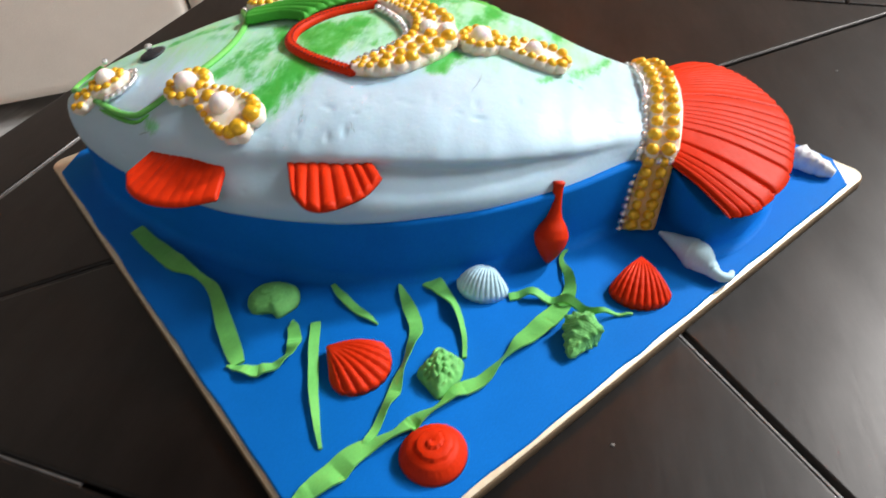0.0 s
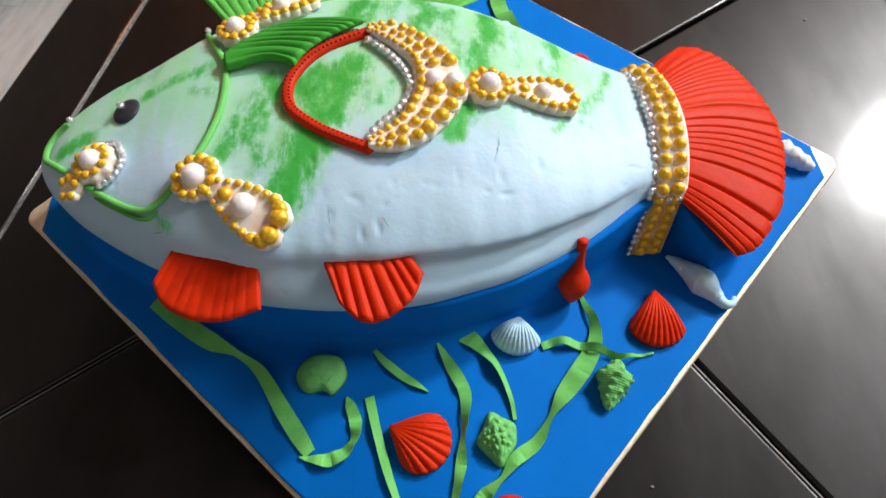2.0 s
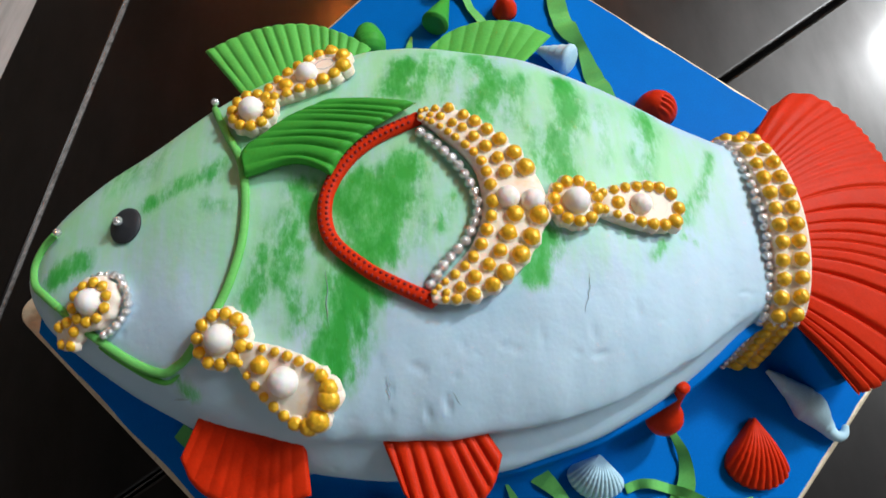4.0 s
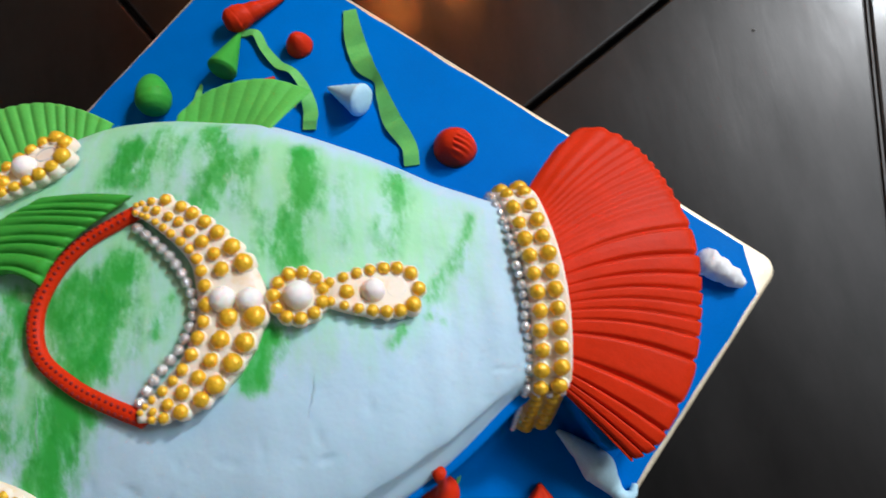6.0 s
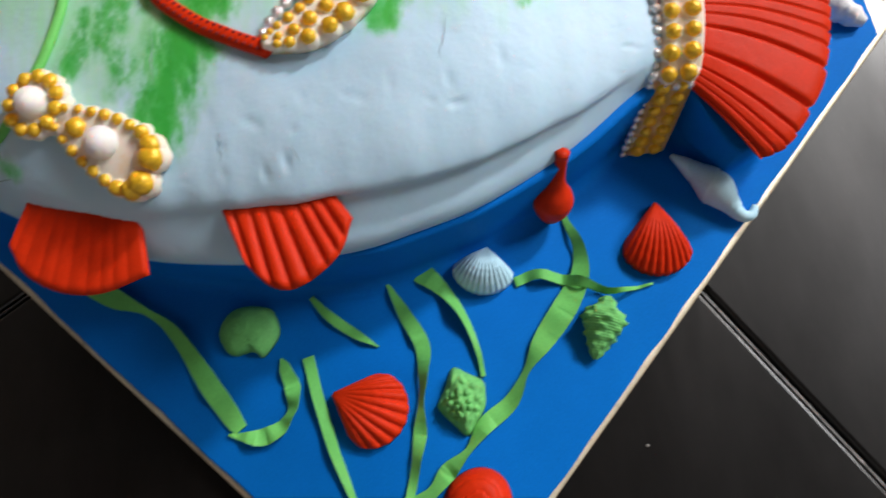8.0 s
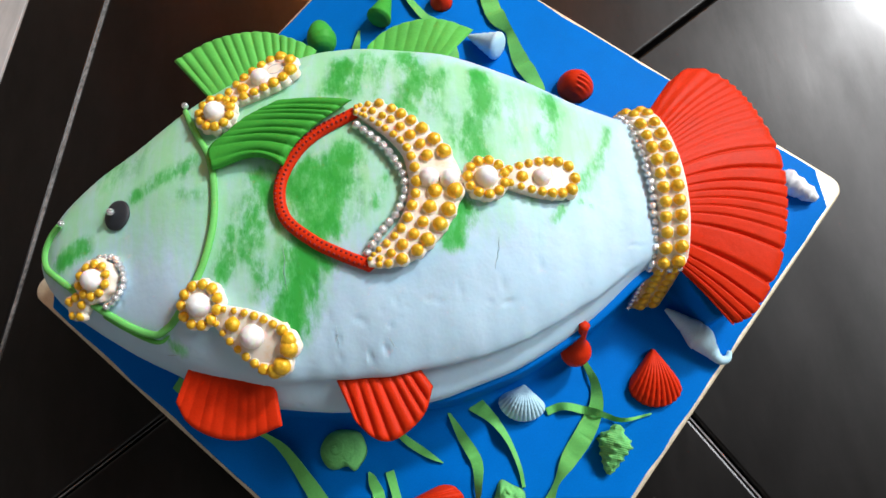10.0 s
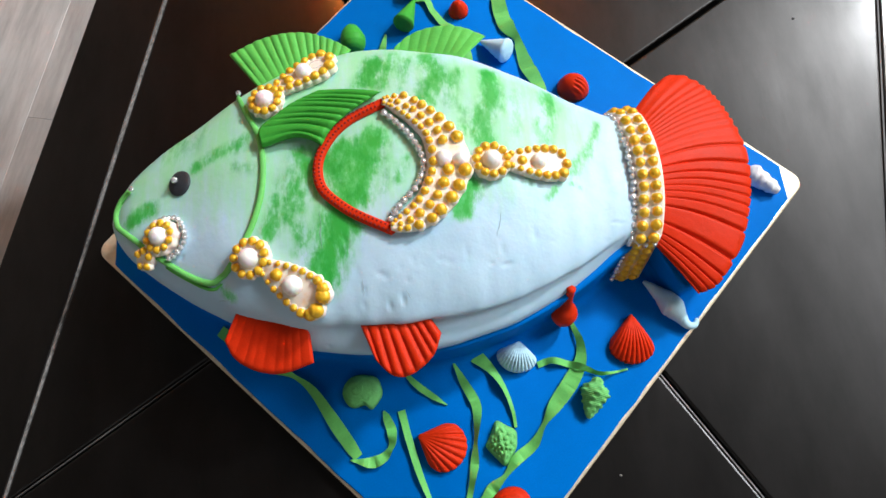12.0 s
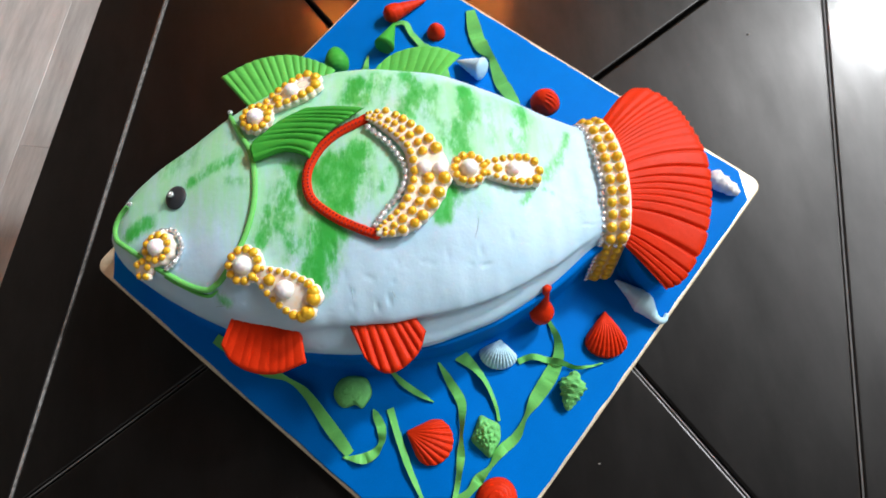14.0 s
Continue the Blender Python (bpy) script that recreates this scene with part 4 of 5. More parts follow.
def strip_plaque(name, left, right, thick, label, cols=60, rows=7):
    """A white paste backing between two curves."""
    a, b = spline(left, cols), spline(right, cols)
    top, low = [], []
    for i in range(rows):
        s = i / (rows - 1)
        for j in range(cols):
            x, y = a[j] * (1 - s) + b[j] * s
            e = min(s, 1 - s) * 2
            top.append(on_body(x, y, thick * (0.72 + 0.28 * min(1, e * 3))))
            low.append(on_body(x, y, -0.0012))
    n = len(top)
    f = grid_faces(rows, cols)
    faces = f + [tuple(n + k for k in reversed(q)) for q in f]
    rim = list(range(cols)) + [i * cols + cols - 1 for i in range(1, rows)] + [(rows - 1) * cols + j for j in range(cols - 2, -1, -1)] + [i * cols for i in range(rows - 2, 0, -1)]
    faces += [(rim[k], rim[(k + 1) % len(rim)], n + rim[(k + 1) % len(rim)], n + rim[k]) for k in range(len(rim))]
    return piece(name, top + low, faces, CREAM, fish, label)


def bead_on(kind, parent, x, y, lift, r):
    return bead(kind, parent, *on_body(x, y, lift + r * 0.30), r, body_normal(x, y))


# crescent
cres_out = [(-0.0305, 0.0545), (-0.016, 0.0570), (-0.001, 0.0475), (0.0135, 0.033), (0.0225, 0.018), (0.0262, 0.002), (0.0205, -0.016), (0.0075, -0.032), (-0.010, -0.0415), (-0.0295, -0.0415)]
cres_in = [(-0.0300, 0.0515), (-0.0220, 0.0440), (-0.0145, 0.0365), (-0.0090, 0.0295), (-0.0050, 0.0220), (-0.0035, 0.0120), (-0.0032, 0.0040), (-0.0046, -0.0040), (-0.0075, -0.0115), (-0.0120, -0.0190), (-0.0195, -0.0265), (-0.0270, -0.0340), (-0.0300, -0.0385)]
crescent = strip_plaque("crescent", cres_in, cres_out, 0.0062, "white fondant crescent set with gold and silver beads")
ci, co_ = spline(cres_in, 101), spline(cres_out, 101)
span = {f: np.linalg.norm(np.diff(ci * (1 - f) + co_ * f, axis=0), axis=1).sum() / 2 for f in (0.86, 0.49, 0.15)}
for f, r0, start in ((0.86, 0.0047, 0.0118), (0.49, 0.0041, 0.0105), (0.15, 0.0032, 0.0042)):
    for way in (-1, 1):
        d = start
        while d < span[f] * 0.985:
            k = d / span[f]
            s = 0.49 + way * 0.5 * k
            i = min(100, max(0, int(round(s * 100))))
            thick = np.linalg.norm(co_[i] - ci[i])
            r = max(0.0014, r0 * (thick / 0.0302) ** 0.8)
            if not (f == 0.49 and thick < 0.0075):
                x, y = ci[i] * (1 - f) + co_[i] * f + np.random.uniform(-0.0004, 0.0004, 2)
                bead_on("gold", crescent, x, y, 0.0058, r)
            d += 2.42 * r if f > 0.3 else 2.36 * r
bead_on("white", crescent, 0.0082, 0.0050, 0.0045, 0.0058)
bead_on("white", crescent, 0.0194, 0.0030, 0.0045, 0.0058)
for x, y in spline([(-0.0325, 0.0445), (-0.0245, 0.0362), (-0.0172, 0.0272), (-0.0113, 0.0162), (-0.0086, 0.0080), (-0.0084, 0.0010), (-0.0110, -0.0060), (-0.0155, -0.0138), (-0.0222, -0.0202), (-0.0282, -0.0270), (-0.0325, -0.0335)], 19):
    bead_on("silver", crescent, x + 0.0028, y + 0.0004, 0.0016, 0.0027)


def rosette(cx, cy, r, label, count=11, gold=0.0030, heart=0.0068, silver=(), ring=None):
    """A round backing with a white bead in a ring of gold ones."""
    edge = [(cx + (r + 0.0006 * math.cos(count * a)) * math.cos(a), cy + (r + 0.0006 * math.cos(count * a)) * math.sin(a)) for a in np.linspace(0, 2 * math.pi, 60, endpoint=False)]
    ob = plaque("rosette", edge, 0.0055, label)
    ring = ring or r - 0.0024
    bead_on("white", ob, cx, cy, 0.0042, heart)
    for k in range(count):
        a = 2 * math.pi * (k + 0.3) / count
        bead_on("gold", ob, cx + ring * math.cos(a), cy + ring * math.sin(a), 0.0052, gold)
    for a in silver:
        wide = r + 0.0014 + random.uniform(-0.0006, 0.0006)
        bead_on("silver", ob, cx + 0.0035 + wide * math.cos(a), cy - 0.001 + wide * math.sin(a), 0.0014, random.uniform(0.0018, 0.0023))
    return ob


def teardrop(x0, y0, x1, y1, half, label, end_gold=0.0026, side_gold=0.0017, heart=0.0048, heart_at=0.52, count=8, point=0.16, mid_gold=0.0037, cup=True):
    """A drop-shaped backing that widens from its first end to its round second end, edged with gold beads."""
    a, b = np.array([x0, y0]), np.array([x1, y1])
    d = b - a
    length = np.linalg.norm(d)
    d /= length
    m = np.array([-d[1], d[0]])

    def width(s):
        # grows to its widest near the far end, then closes in a half circle
        k = half / length
        if s < 1 - k:
            return half * (point + (1 - point) * math.sin(math.pi / 2 * (s / (1 - k)) ** 0.9))
        return half * math.sqrt(max(0.0, 1 - ((s - 1 + k) / k) ** 2))

    s_all = np.concatenate([np.linspace(0, 0.8, 24), 1 - (1 - np.linspace(0.8, 1, 14)[1:]) ** 1.0])
    up = [tuple(a + d * s * length + m * width(s)) for s in s_all]
    down = [tuple(a + d * s * length - m * width(s)) for s in s_all[::-1]]
    ob = plaque("teardrop", up + down[1:], 0.0056, label)
    for sgn in (-1, 1):
        for k in range(count):
            s = 0.05 + 0.84 * k / (count - 1)
            w = max(0.0, width(s) - 0.0022)
            grow = side_gold * (0.75 + 0.45 * s) + (end_gold - side_gold) * max(0.0, (s - 0.72) / 0.28)
            x, y = a + d * s * length + m * sgn * w
            bead_on("gold", ob, x, y, 0.0052, grow)
    if cup:
        x, y = b - d * 0.0016
        bead_on("gold", ob, x, y, 0.0052, end_gold)
        # a glazed hollow between the white bead and the round end
        x, y = a + d * length * (heart_at + 0.235) + m * 0.0012
        axis = Vector(body_normal(x, y)).to_track_quat("Z", "Y")
        base = Vector(on_body(x, y, 0.0054))
        verts = [base + axis @ Vector((r * math.cos(t), r * 0.9 * math.sin(t), z)) for r, z in ((0.0060, -0.0010), (0.0056, -0.0002), (0.0050, 0.0002), (0.0040, 0.0000), (0.0026, -0.0004), (0.0008, -0.0005)) for t in np.linspace(0, 2 * math.pi, 20, endpoint=False)]
        part("cup", mesh_from("cup", verts, grid_faces(6, 20, True) + [tuple(range(100, 120))], GLAZE), ob, "glazed pearly hollow")
    else:
        for side in (-1, 1):
            x, y = b - d * 0.0030 + m * side * 0.0046
            bead_on("gold", ob, x, y, 0.0050, end_gold * (1.0 if side > 0 else 1.08))
    x, y = a + d * length * heart_at
    bead_on("white", ob, x, y, 0.0040, heart)
    x, y = a + d * length * (heart_at - 0.27)
    bead_on("gold", ob, x, y, 0.0044, mid_gold)
    return ob


rosette(0.0395, 0.0026, 0.0128, "white rosette ringed with gold beads")
teardrop(0.0505, 0.0026, 0.0915, 0.0006, 0.0122, "white teardrop edged with gold beads", 0.0034, 0.0028, 0.0056, 0.49, 7, 0.45, 0.0037)
rosette(-0.1240, -0.0480, 0.0130, "white rosette ringed with gold beads")
teardrop(-0.1150, -0.0545, -0.0770, -0.0825, 0.0130, "white teardrop edged with large gold beads", 0.0050, 0.0024, 0.0068, 0.50, 8, 0.40, 0.0042, False)
rosette(-0.1128, 0.0660, 0.0122, "white rosette ringed with gold beads")
teardrop(-0.1050, 0.0745, -0.0655, 0.0955, 0.0112, "white teardrop edged with gold beads", 0.0038, 0.0032, 0.0058, 0.50, 7, 0.45, 0.0037)
rosette(-0.1905, -0.0228, 0.0128, "white rosette with gold beads and a silver rim", 10, 0.0027, 0.0064, [radians(a) for a in range(-82, 122, 15)], 0.0090)
tab = plaque("tab", [(-0.2025 + 0.0070 * math.cos(a), -0.0340 + 0.0070 * math.sin(a)) for a in np.linspace(0, 2 * math.pi, 30, endpoint=False)], 0.0050, "small white tab with gold beads")
for x, y in ((-0.2070, -0.0310), (-0.2060, -0.0375), (-0.2005, -0.0395), (-0.1985, -0.0345), (-0.2025, -0.0300)):
    bead_on("gold", tab, x, y, 0.0046, 0.0027)

# ---- jewelled band at the tail ----
band_path = spline([(0.056, 0.016), (0.053, 0.032), (0.0475, 0.0455), (0.038, 0.0520), (0.020, 0.0560), (0.0, 0.0570), (-0.020, 0.0548), (-0.036, 0.0500), (-0.0465, 0.0440)], 60)
drop_path = spline([(-0.0468, 0.0450), (-0.0520, 0.0300), (-0.0570, 0.0150), (-0.0615, 0.001)], 30)


def band_strip(name, path, x0, x1, shift, thick, label, mat):
    p = np.array(path)
    t = np.gradient(p, axis=0)
    t /= np.linalg.norm(t, axis=1)[:, None]
    out = np.stack([t[:, 1], -t[:, 0]], 1)
    out *= np.sign(out[len(out) // 2] @ (p[len(p) // 2] - np.array([0, 0.02])))
    verts = []
    prof = [(0.0, -0.3), (0.0, 0.8), (0.06, 1.0), (0.94, 1.0), (1.0, 0.8), (1.0, -0.3)]
    for i in range(len(p)):
        s = shift * i / (len(p) - 1)
        bow = 0.0075 * (1 - (p[i][0] / 0.055) ** 2) * (1 if shift == 0 else 0)
        for u, h in prof:
            y, z = p[i] + out[i] * thick * h
            verts.append((x0 + (x1 - x0) * u + s + bow, y, z))
    faces = grid_faces(len(p), len(prof), True)
    return piece(name, verts, faces, mat, fish, label, False), p, out


def bow_at(y):
    return 0.0075 * (1 - (y / 0.055) ** 2)


band, bp, bo = band_strip("band", band_path, 0.1345, 0.1535, 0, 0.0045, "cream fondant band with two rows of gold beads", CREAM)
def along(path, count, trim=0.0):
    """Evenly spaced places on a path across the fish, with the outward direction at each."""
    p = spline(path, count)
    t = np.gradient(spline(path, count), axis=0)
    out = np.stack([t[:, 1], -t[:, 0]], 1) / np.linalg.norm(t, axis=1)[:, None]
    mid = len(p) // 2
    return p, out * np.sign(out[mid] @ (p[mid] - np.array([0, 0.02])))


gp, go = along(band_path, 16)
for k in range(1, 16):
    for x, r in ((0.1386, 0.0037), (0.1476, 0.0039)):
        y, z = gp[k] + go[k] * 0.0054
        bead("gold", band, x + bow_at(gp[k][0]) + random.uniform(-0.0004, 0.0004), y, z, r, (0, *go[k]))
sp, so = along(band_path, 28)
for k in range(28):
    y, z = sp[k] + so[k] * 0.0030
    bead("silver", band, 0.1322 + bow_at(sp[k][0]) + random.uniform(-0.0006, 0.0006), y, z, random.uniform(0.0021, 0.0027))
hang, hp, ho = band_strip("hanging_band", drop_path, 0.1355, 0.1540, -0.0075, 0.0045, "gold-smeared band end, darkened for shade, with painted gold beads", TAN)
for k in range(7):
    i = int(29 * (k + 0.8) / 7.2)
    for x in (0.1397, 0.1483):
        y, z = hp[i] + ho[i] * 0.0042
        bead("gold", hang, x - 0.0075 * i / 29, y, z, random.uniform(0.0031, 0.0037), (0, *ho[i]))
for k in range(11):
    i = min(29, int(29 * k / 10))
    y, z = hp[i] + ho[i] * 0.0028
    bead("silver", hang, 0.1335 - 0.0075 * i / 29, y, z, 0.0021)
for k in range(3):
    bead("silver", hang, 0.1392 + 0.0058 * k, -0.0520, 0.0425, 0.0025)

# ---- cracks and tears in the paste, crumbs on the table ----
# grey-blue of the shade inside a crack, laid on as thin tubes
CRACK_SHADE = fondant("crack_shadowed_paste", (0.26, 0.36, 0.40), 0.8)


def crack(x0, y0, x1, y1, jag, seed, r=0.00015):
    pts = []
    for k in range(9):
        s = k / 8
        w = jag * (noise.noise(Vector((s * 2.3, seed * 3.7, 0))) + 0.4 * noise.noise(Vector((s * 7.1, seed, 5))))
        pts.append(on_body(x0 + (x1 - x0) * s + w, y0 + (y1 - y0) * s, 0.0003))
    part("crack", tube(spline(pts, 40), r * np.sin(np.linspace(0.25, math.pi - 0.25, 40)), CRACK_SHADE, "crack", 6), fish)


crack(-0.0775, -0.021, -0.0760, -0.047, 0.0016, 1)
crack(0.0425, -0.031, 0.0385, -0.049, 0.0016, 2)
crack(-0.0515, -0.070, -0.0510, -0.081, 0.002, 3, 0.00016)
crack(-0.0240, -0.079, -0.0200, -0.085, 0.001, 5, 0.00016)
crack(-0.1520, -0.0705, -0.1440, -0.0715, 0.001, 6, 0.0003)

# ---- seaweed ----


def ribbon(label, rows, wave=0.0012, mat=LEAF, seed=0):
    """A thin strip of green paste lying on the board, wavy and twisted a little."""
    p = spline(rows, 16 * (len(rows) - 1))
    tan = np.gradient(p[:, :2], axis=0)
    tan /= np.maximum(np.linalg.norm(tan, axis=1), 1e-9)[:, None]
    side = np.stack([-tan[:, 1], tan[:, 0]], 1)
    n = len(p)
    # where the strip narrows between wide stretches it stands up on its edge
    full = np.array([p[max(0, i - 20):i + 21, 2].max() for i in range(n)])
    ends = np.clip(np.minimum(np.arange(n), np.arange(n)[::-1]) / 20 - 0.4, 0, 1)
    rise = np.minimum(np.sqrt(np.maximum(full ** 2 - p[:, 2] ** 2, 0)), 0.0020) * ends * (1 if seed % 2 else -1)
    verts, prof = [], [(-1, 0), (-1, 1), (-0.4, 1), (0.3, 1), (1, 1), (1, 0)]
    for i in range(n):
        lift = wave * (0.5 + 0.5 * math.sin(i * 0.28 + seed)) * min(1.0, i / 6, (n - 1 - i) / 6)
        w = max(p[i, 2], 0.0004)
        lean = 0.12 * w * math.sin(i * 0.17 + seed * 2.1) + 0.8 * rise[i]
        for u, h in prof:
            x, y = p[i, :2] + side[i] * w * u
            verts.append((x, y, 0.0002 + lift + lean * u + abs(lean) + 0.0012 * h))
    cols = len(prof)
    faces = grid_faces(n, cols, True) + [tuple(range(cols)), tuple(range((n - 1) * cols, n * cols))]
    ob = new("seaweed_ribbon", mesh_from("seaweed_ribbon", verts, faces, mat, False))
    return tagged(ob, label, "seaweed", "seaweed on the board")


ribbon("long twisted green fondant seaweed near the fish's head", [(-0.177, -0.076, 0.0042), (-0.161, -0.089, 0.0052), (-0.138, -0.106, 0.0052), (-0.120, -0.116, 0.0018), (-0.105, -0.129, 0.0034), (-0.092, -0.150, 0.0046), (-0.080, -0.169, 0.0046), (-0.074, -0.178, 0.0034)], seed=1)
ribbon("hooked green fondant seaweed strip on blue board", [(-0.080, -0.1795, 0.0004), (-0.073, -0.1812, 0.0020), (-0.064, -0.1825, 0.0040), (-0.056, -0.1800, 0.0036), (-0.0505, -0.1745, 0.0022), (-0.0485, -0.1690, 0.0030), (-0.049, -0.161, 0.0036), (-0.052, -0.152, 0.0028), (-0.054, -0.147, 0.0005)], seed=2)
ribbon("small pointed green fondant leaf on blue board", [(-0.038, -0.119, 0.0013), (-0.029, -0.130, 0.0024), (-0.017, -0.140, 0.0022), (-0.007, -0.147, 0.0003)], seed=3)
ribbon("thin straight green fondant seaweed strip", [(-0.041, -0.148, 0.0028), (-0.037, -0.167, 0.0025), (-0.032, -0.188, 0.0024), (-0.026, -0.207, 0.0017), (-0.020, -0.223, 0.0008)], seed=4)
ribbon("wavy upright green fondant seaweed strip", [(0.000, -0.117, 0.0008), (0.007, -0.133, 0.0031), (0.014, -0.149, 0.0036), (0.013, -0.164, 0.0023), (0.011, -0.175, 0.0014), (0.009, -0.189, 0.0031), (0.006, -0.202, 0.0022), (0.002, -0.215, 0.0019), (-0.002, -0.223, 0.0008)], seed=5)
ribbon("tapering green fondant seaweed with a cut end", [(0.017, -0.113, 0.0055), (0.028, -0.125, 0.0031), (0.036, -0.140, 0.0018), (0.040, -0.155, 0.0013), (0.041, -0.167, 0.0011)], seed=6)
ribbon("long winding green fondant seaweed across the board", [(0.095, -0.083, 0.0007), (0.091, -0.093, 0.0013), (0.095, -0.111, 0.0026), (0.093, -0.125, 0.0043), (0.084, -0.139, 0.0058), (0.071, -0.154, 0.0050), (0.061, -0.167, 0.0016), (0.052, -0.180, 0.0035), (0.039, -0.189, 0.0039), (0.030, -0.199, 0.0016), (0.020, -0.207, 0.0040), (0.012, -0.215, 0.0027), (-0.001, -0.223, 0.0050), (-0.011, -0.235, 0.0062), (-0.021, -0.245, 0.0039), (-0.026, -0.249, 0.0013)], seed=7)
ribbon("thin green fondant seaweed crossing a longer strip", [(0.062, -0.124, 0.0024), (0.072, -0.122, 0.0024), (0.086, -0.126, 0.0025), (0.098, -0.131, 0.0016), (0.109, -0.135, 0.0012), (0.127, -0.133, 0.0005)], 0.0042, seed=3.5)
ribbon("wide twisted green fondant seaweed behind the fish", [(0.067, 0.213, 0.0042), (0.068, 0.190, 0.0064), (0.072, 0.170, 0.0062), (0.079, 0.158, 0.0026), (0.081, 0.146, 0.0040), (0.085, 0.127, 0.0058), (0.093, 0.109, 0.0048), (0.093, 0.096, 0.0047)], seed=9)
ribbon("curling green fondant seaweed behind the back fin", [(-0.008, 0.209, 0.0020), (0.004, 0.2065, 0.0027), (0.009, 0.194, 0.0028), (0.017, 0.181, 0.0031), (0.027, 0.172, 0.0028), (0.033, 0.159, 0.0033), (0.035, 0.143, 0.0045), (0.033, 0.131, 0.0042)], seed=10)
ribbon("short pointed green fondant leaf behind the fish", [(-0.034, 0.176, 0.0006), (-0.037, 0.162, 0.0030), (-0.041, 0.147, 0.0052)], seed=11)

# ---- shells ----


def place(name, verts, faces, mat, label, category, x, y, z, turn, tilt=0.0, roll=0.0, group="shells on the board"):
    ob = new(name, mesh_from(name, verts, faces, mat))
    ob.matrix_world = pose(x, y, z, tilt, roll, turn)
    return tagged(ob, label, category, group)


def scallop(label, mat, x, y, turn, length, half_angle, height, ribs, depth=0.0013, flank=0.20, name="scallop_shell"):
    """A fan shell: its pointed hinge at (x, y), straight flanks and a rounded far edge, ribs spreading along its own +x."""
    rows, cols = 28, ribs * 8 + 1
    top, low = [], []
    for i in range(rows):
        s = i / (rows - 1)
        for j in range(cols):
            v = j / (cols - 1) * 2 - 1
            a = v * radians(half_angle)
            rib = abs(math.cos(v * ribs * math.pi / 2)) ** 0.7
            reach = length * (1 - flank * v * v) * (1 - 0.22 * abs(v) ** 12) * (0.04 + 0.96 * s) * (1 + 0.014 * rib * s)
            dome = math.sin(math.pi * (0.13 + 0.83 * s ** 1.05)) ** 0.7 * max(0.0, 1 - abs(v) ** 3.4) ** 0.5
            rings = 0.00020 * math.sin(s * 46 + 1.5 * noise.noise(Vector((v * 4, s * 4, 1)))) * s
            pz = 0.0012 + height * dome + (depth * (rib - 0.5) * min(1.0, max(0.05, 1.5 * s - 0.25)) + rings) * max(0.0, 1 - abs(v) ** 6)
            top.append((reach * math.cos(a), reach * math.sin(a), max(pz, 0.0009)))
            low.append((reach * math.cos(a), reach * math.sin(a), 0.0))
    n = len(top)
    f = grid_faces(rows, cols)
    faces = f + [tuple(n + k for k in reversed(q)) for q in f]
    rim = list(range(cols)) + [i * cols + cols - 1 for i in range(1, rows)] + [(rows - 1) * cols + j for j in range(cols - 2, -1, -1)] + [i * cols for i in range(rows - 2, 0, -1)]
    faces += [(rim[k], rim[(k + 1) % len(rim)], n + rim[(k + 1) % len(rim)], n + rim[k]) for k in range(len(rim))]
    return place(name, top + low, faces, mat, label, "shell", x, y, 0.0, turn)


def dome_shell(name, label, mat, x, y, turn, length, width, height, surface, rim_wave=0.0, waves=5, lobes=0.0, square=2.0, peak=0.0, corners=()):
    """A low rounded shell whose relief is given by surface(radius, angle)."""
    rings, segs = 30, 72
    if corners:
        rim = spline(corners, 200, True)
        way = np.arctan2(rim[:, 1], rim[:, 0])
        order = np.argsort(way)
        far = lambda a: float(np.interp((a + math.pi) % (2 * math.pi) - math.pi, way[order], np.hypot(*rim[order].T), period=2 * math.pi)) * 2
        length = width = 1.0
    verts = [(0, 0, height + surface(0, 0))]
    for i in range(1, rings + 1):
        r = i / rings
        for k in range(segs):
            a = 2 * math.pi * k / segs
            e = (abs(math.cos(a)) ** square + abs(math.sin(a)) ** square) ** (-1 / square) + rim_wave * math.sin(waves * a + 0.7) + lobes * noise.noise(Vector((math.cos(a) * 1.5, math.sin(a) * 1.5, length * 100)))
            if corners:
                e = far(a)
            z = height * (max(0.0, 1 - r ** 2.4) ** 0.6 * (1 - peak) + peak * max(0.0, 1 - r ** 1.15)) + surface(r, a) * (1 - r ** 6)
            verts.append((length * 0.5 * r * e * math.cos(a), width * 0.5 * r * e * math.sin(a), max(z, 0.0006 if r < 0.97 else 0.0)))
    faces = [(0, 1 + k, 1 + (k + 1) % segs) for k in range(segs)]
    for i in range(rings - 1):
        for k in range(segs):
            p, q = 1 + i * segs + k, 1 + i * segs + (k + 1) % segs
            faces.append((p, p + segs, q + segs, q))
    faces.append(tuple(1 + (rings - 1) * segs + k for k in range(segs)))
    return place(name, verts, faces, mat, label, "shell", x, y, 0.0, turn)


def whorl(r, a, turns=3.2, depth=0.0016):
    phase = (r * turns - a / (2 * math.pi)) % 1.0
    return depth * (phase ** 0.6 - 0.6) * (1 - 0.3 * r)


def studded(tiers, height, count, cords=0.0):
    """Relief of knobs standing in rings round a spindle, over fine winding cords."""
    return lambda s, t: sum(height * math.exp(-((s - c) / 0.04) ** 2) * max(0.0, math.cos(count * t + 1.3 * k)) for k, c in enumerate(tiers)) + cords * math.sin(2 * math.pi * (s * 24 + t / 6.2832))


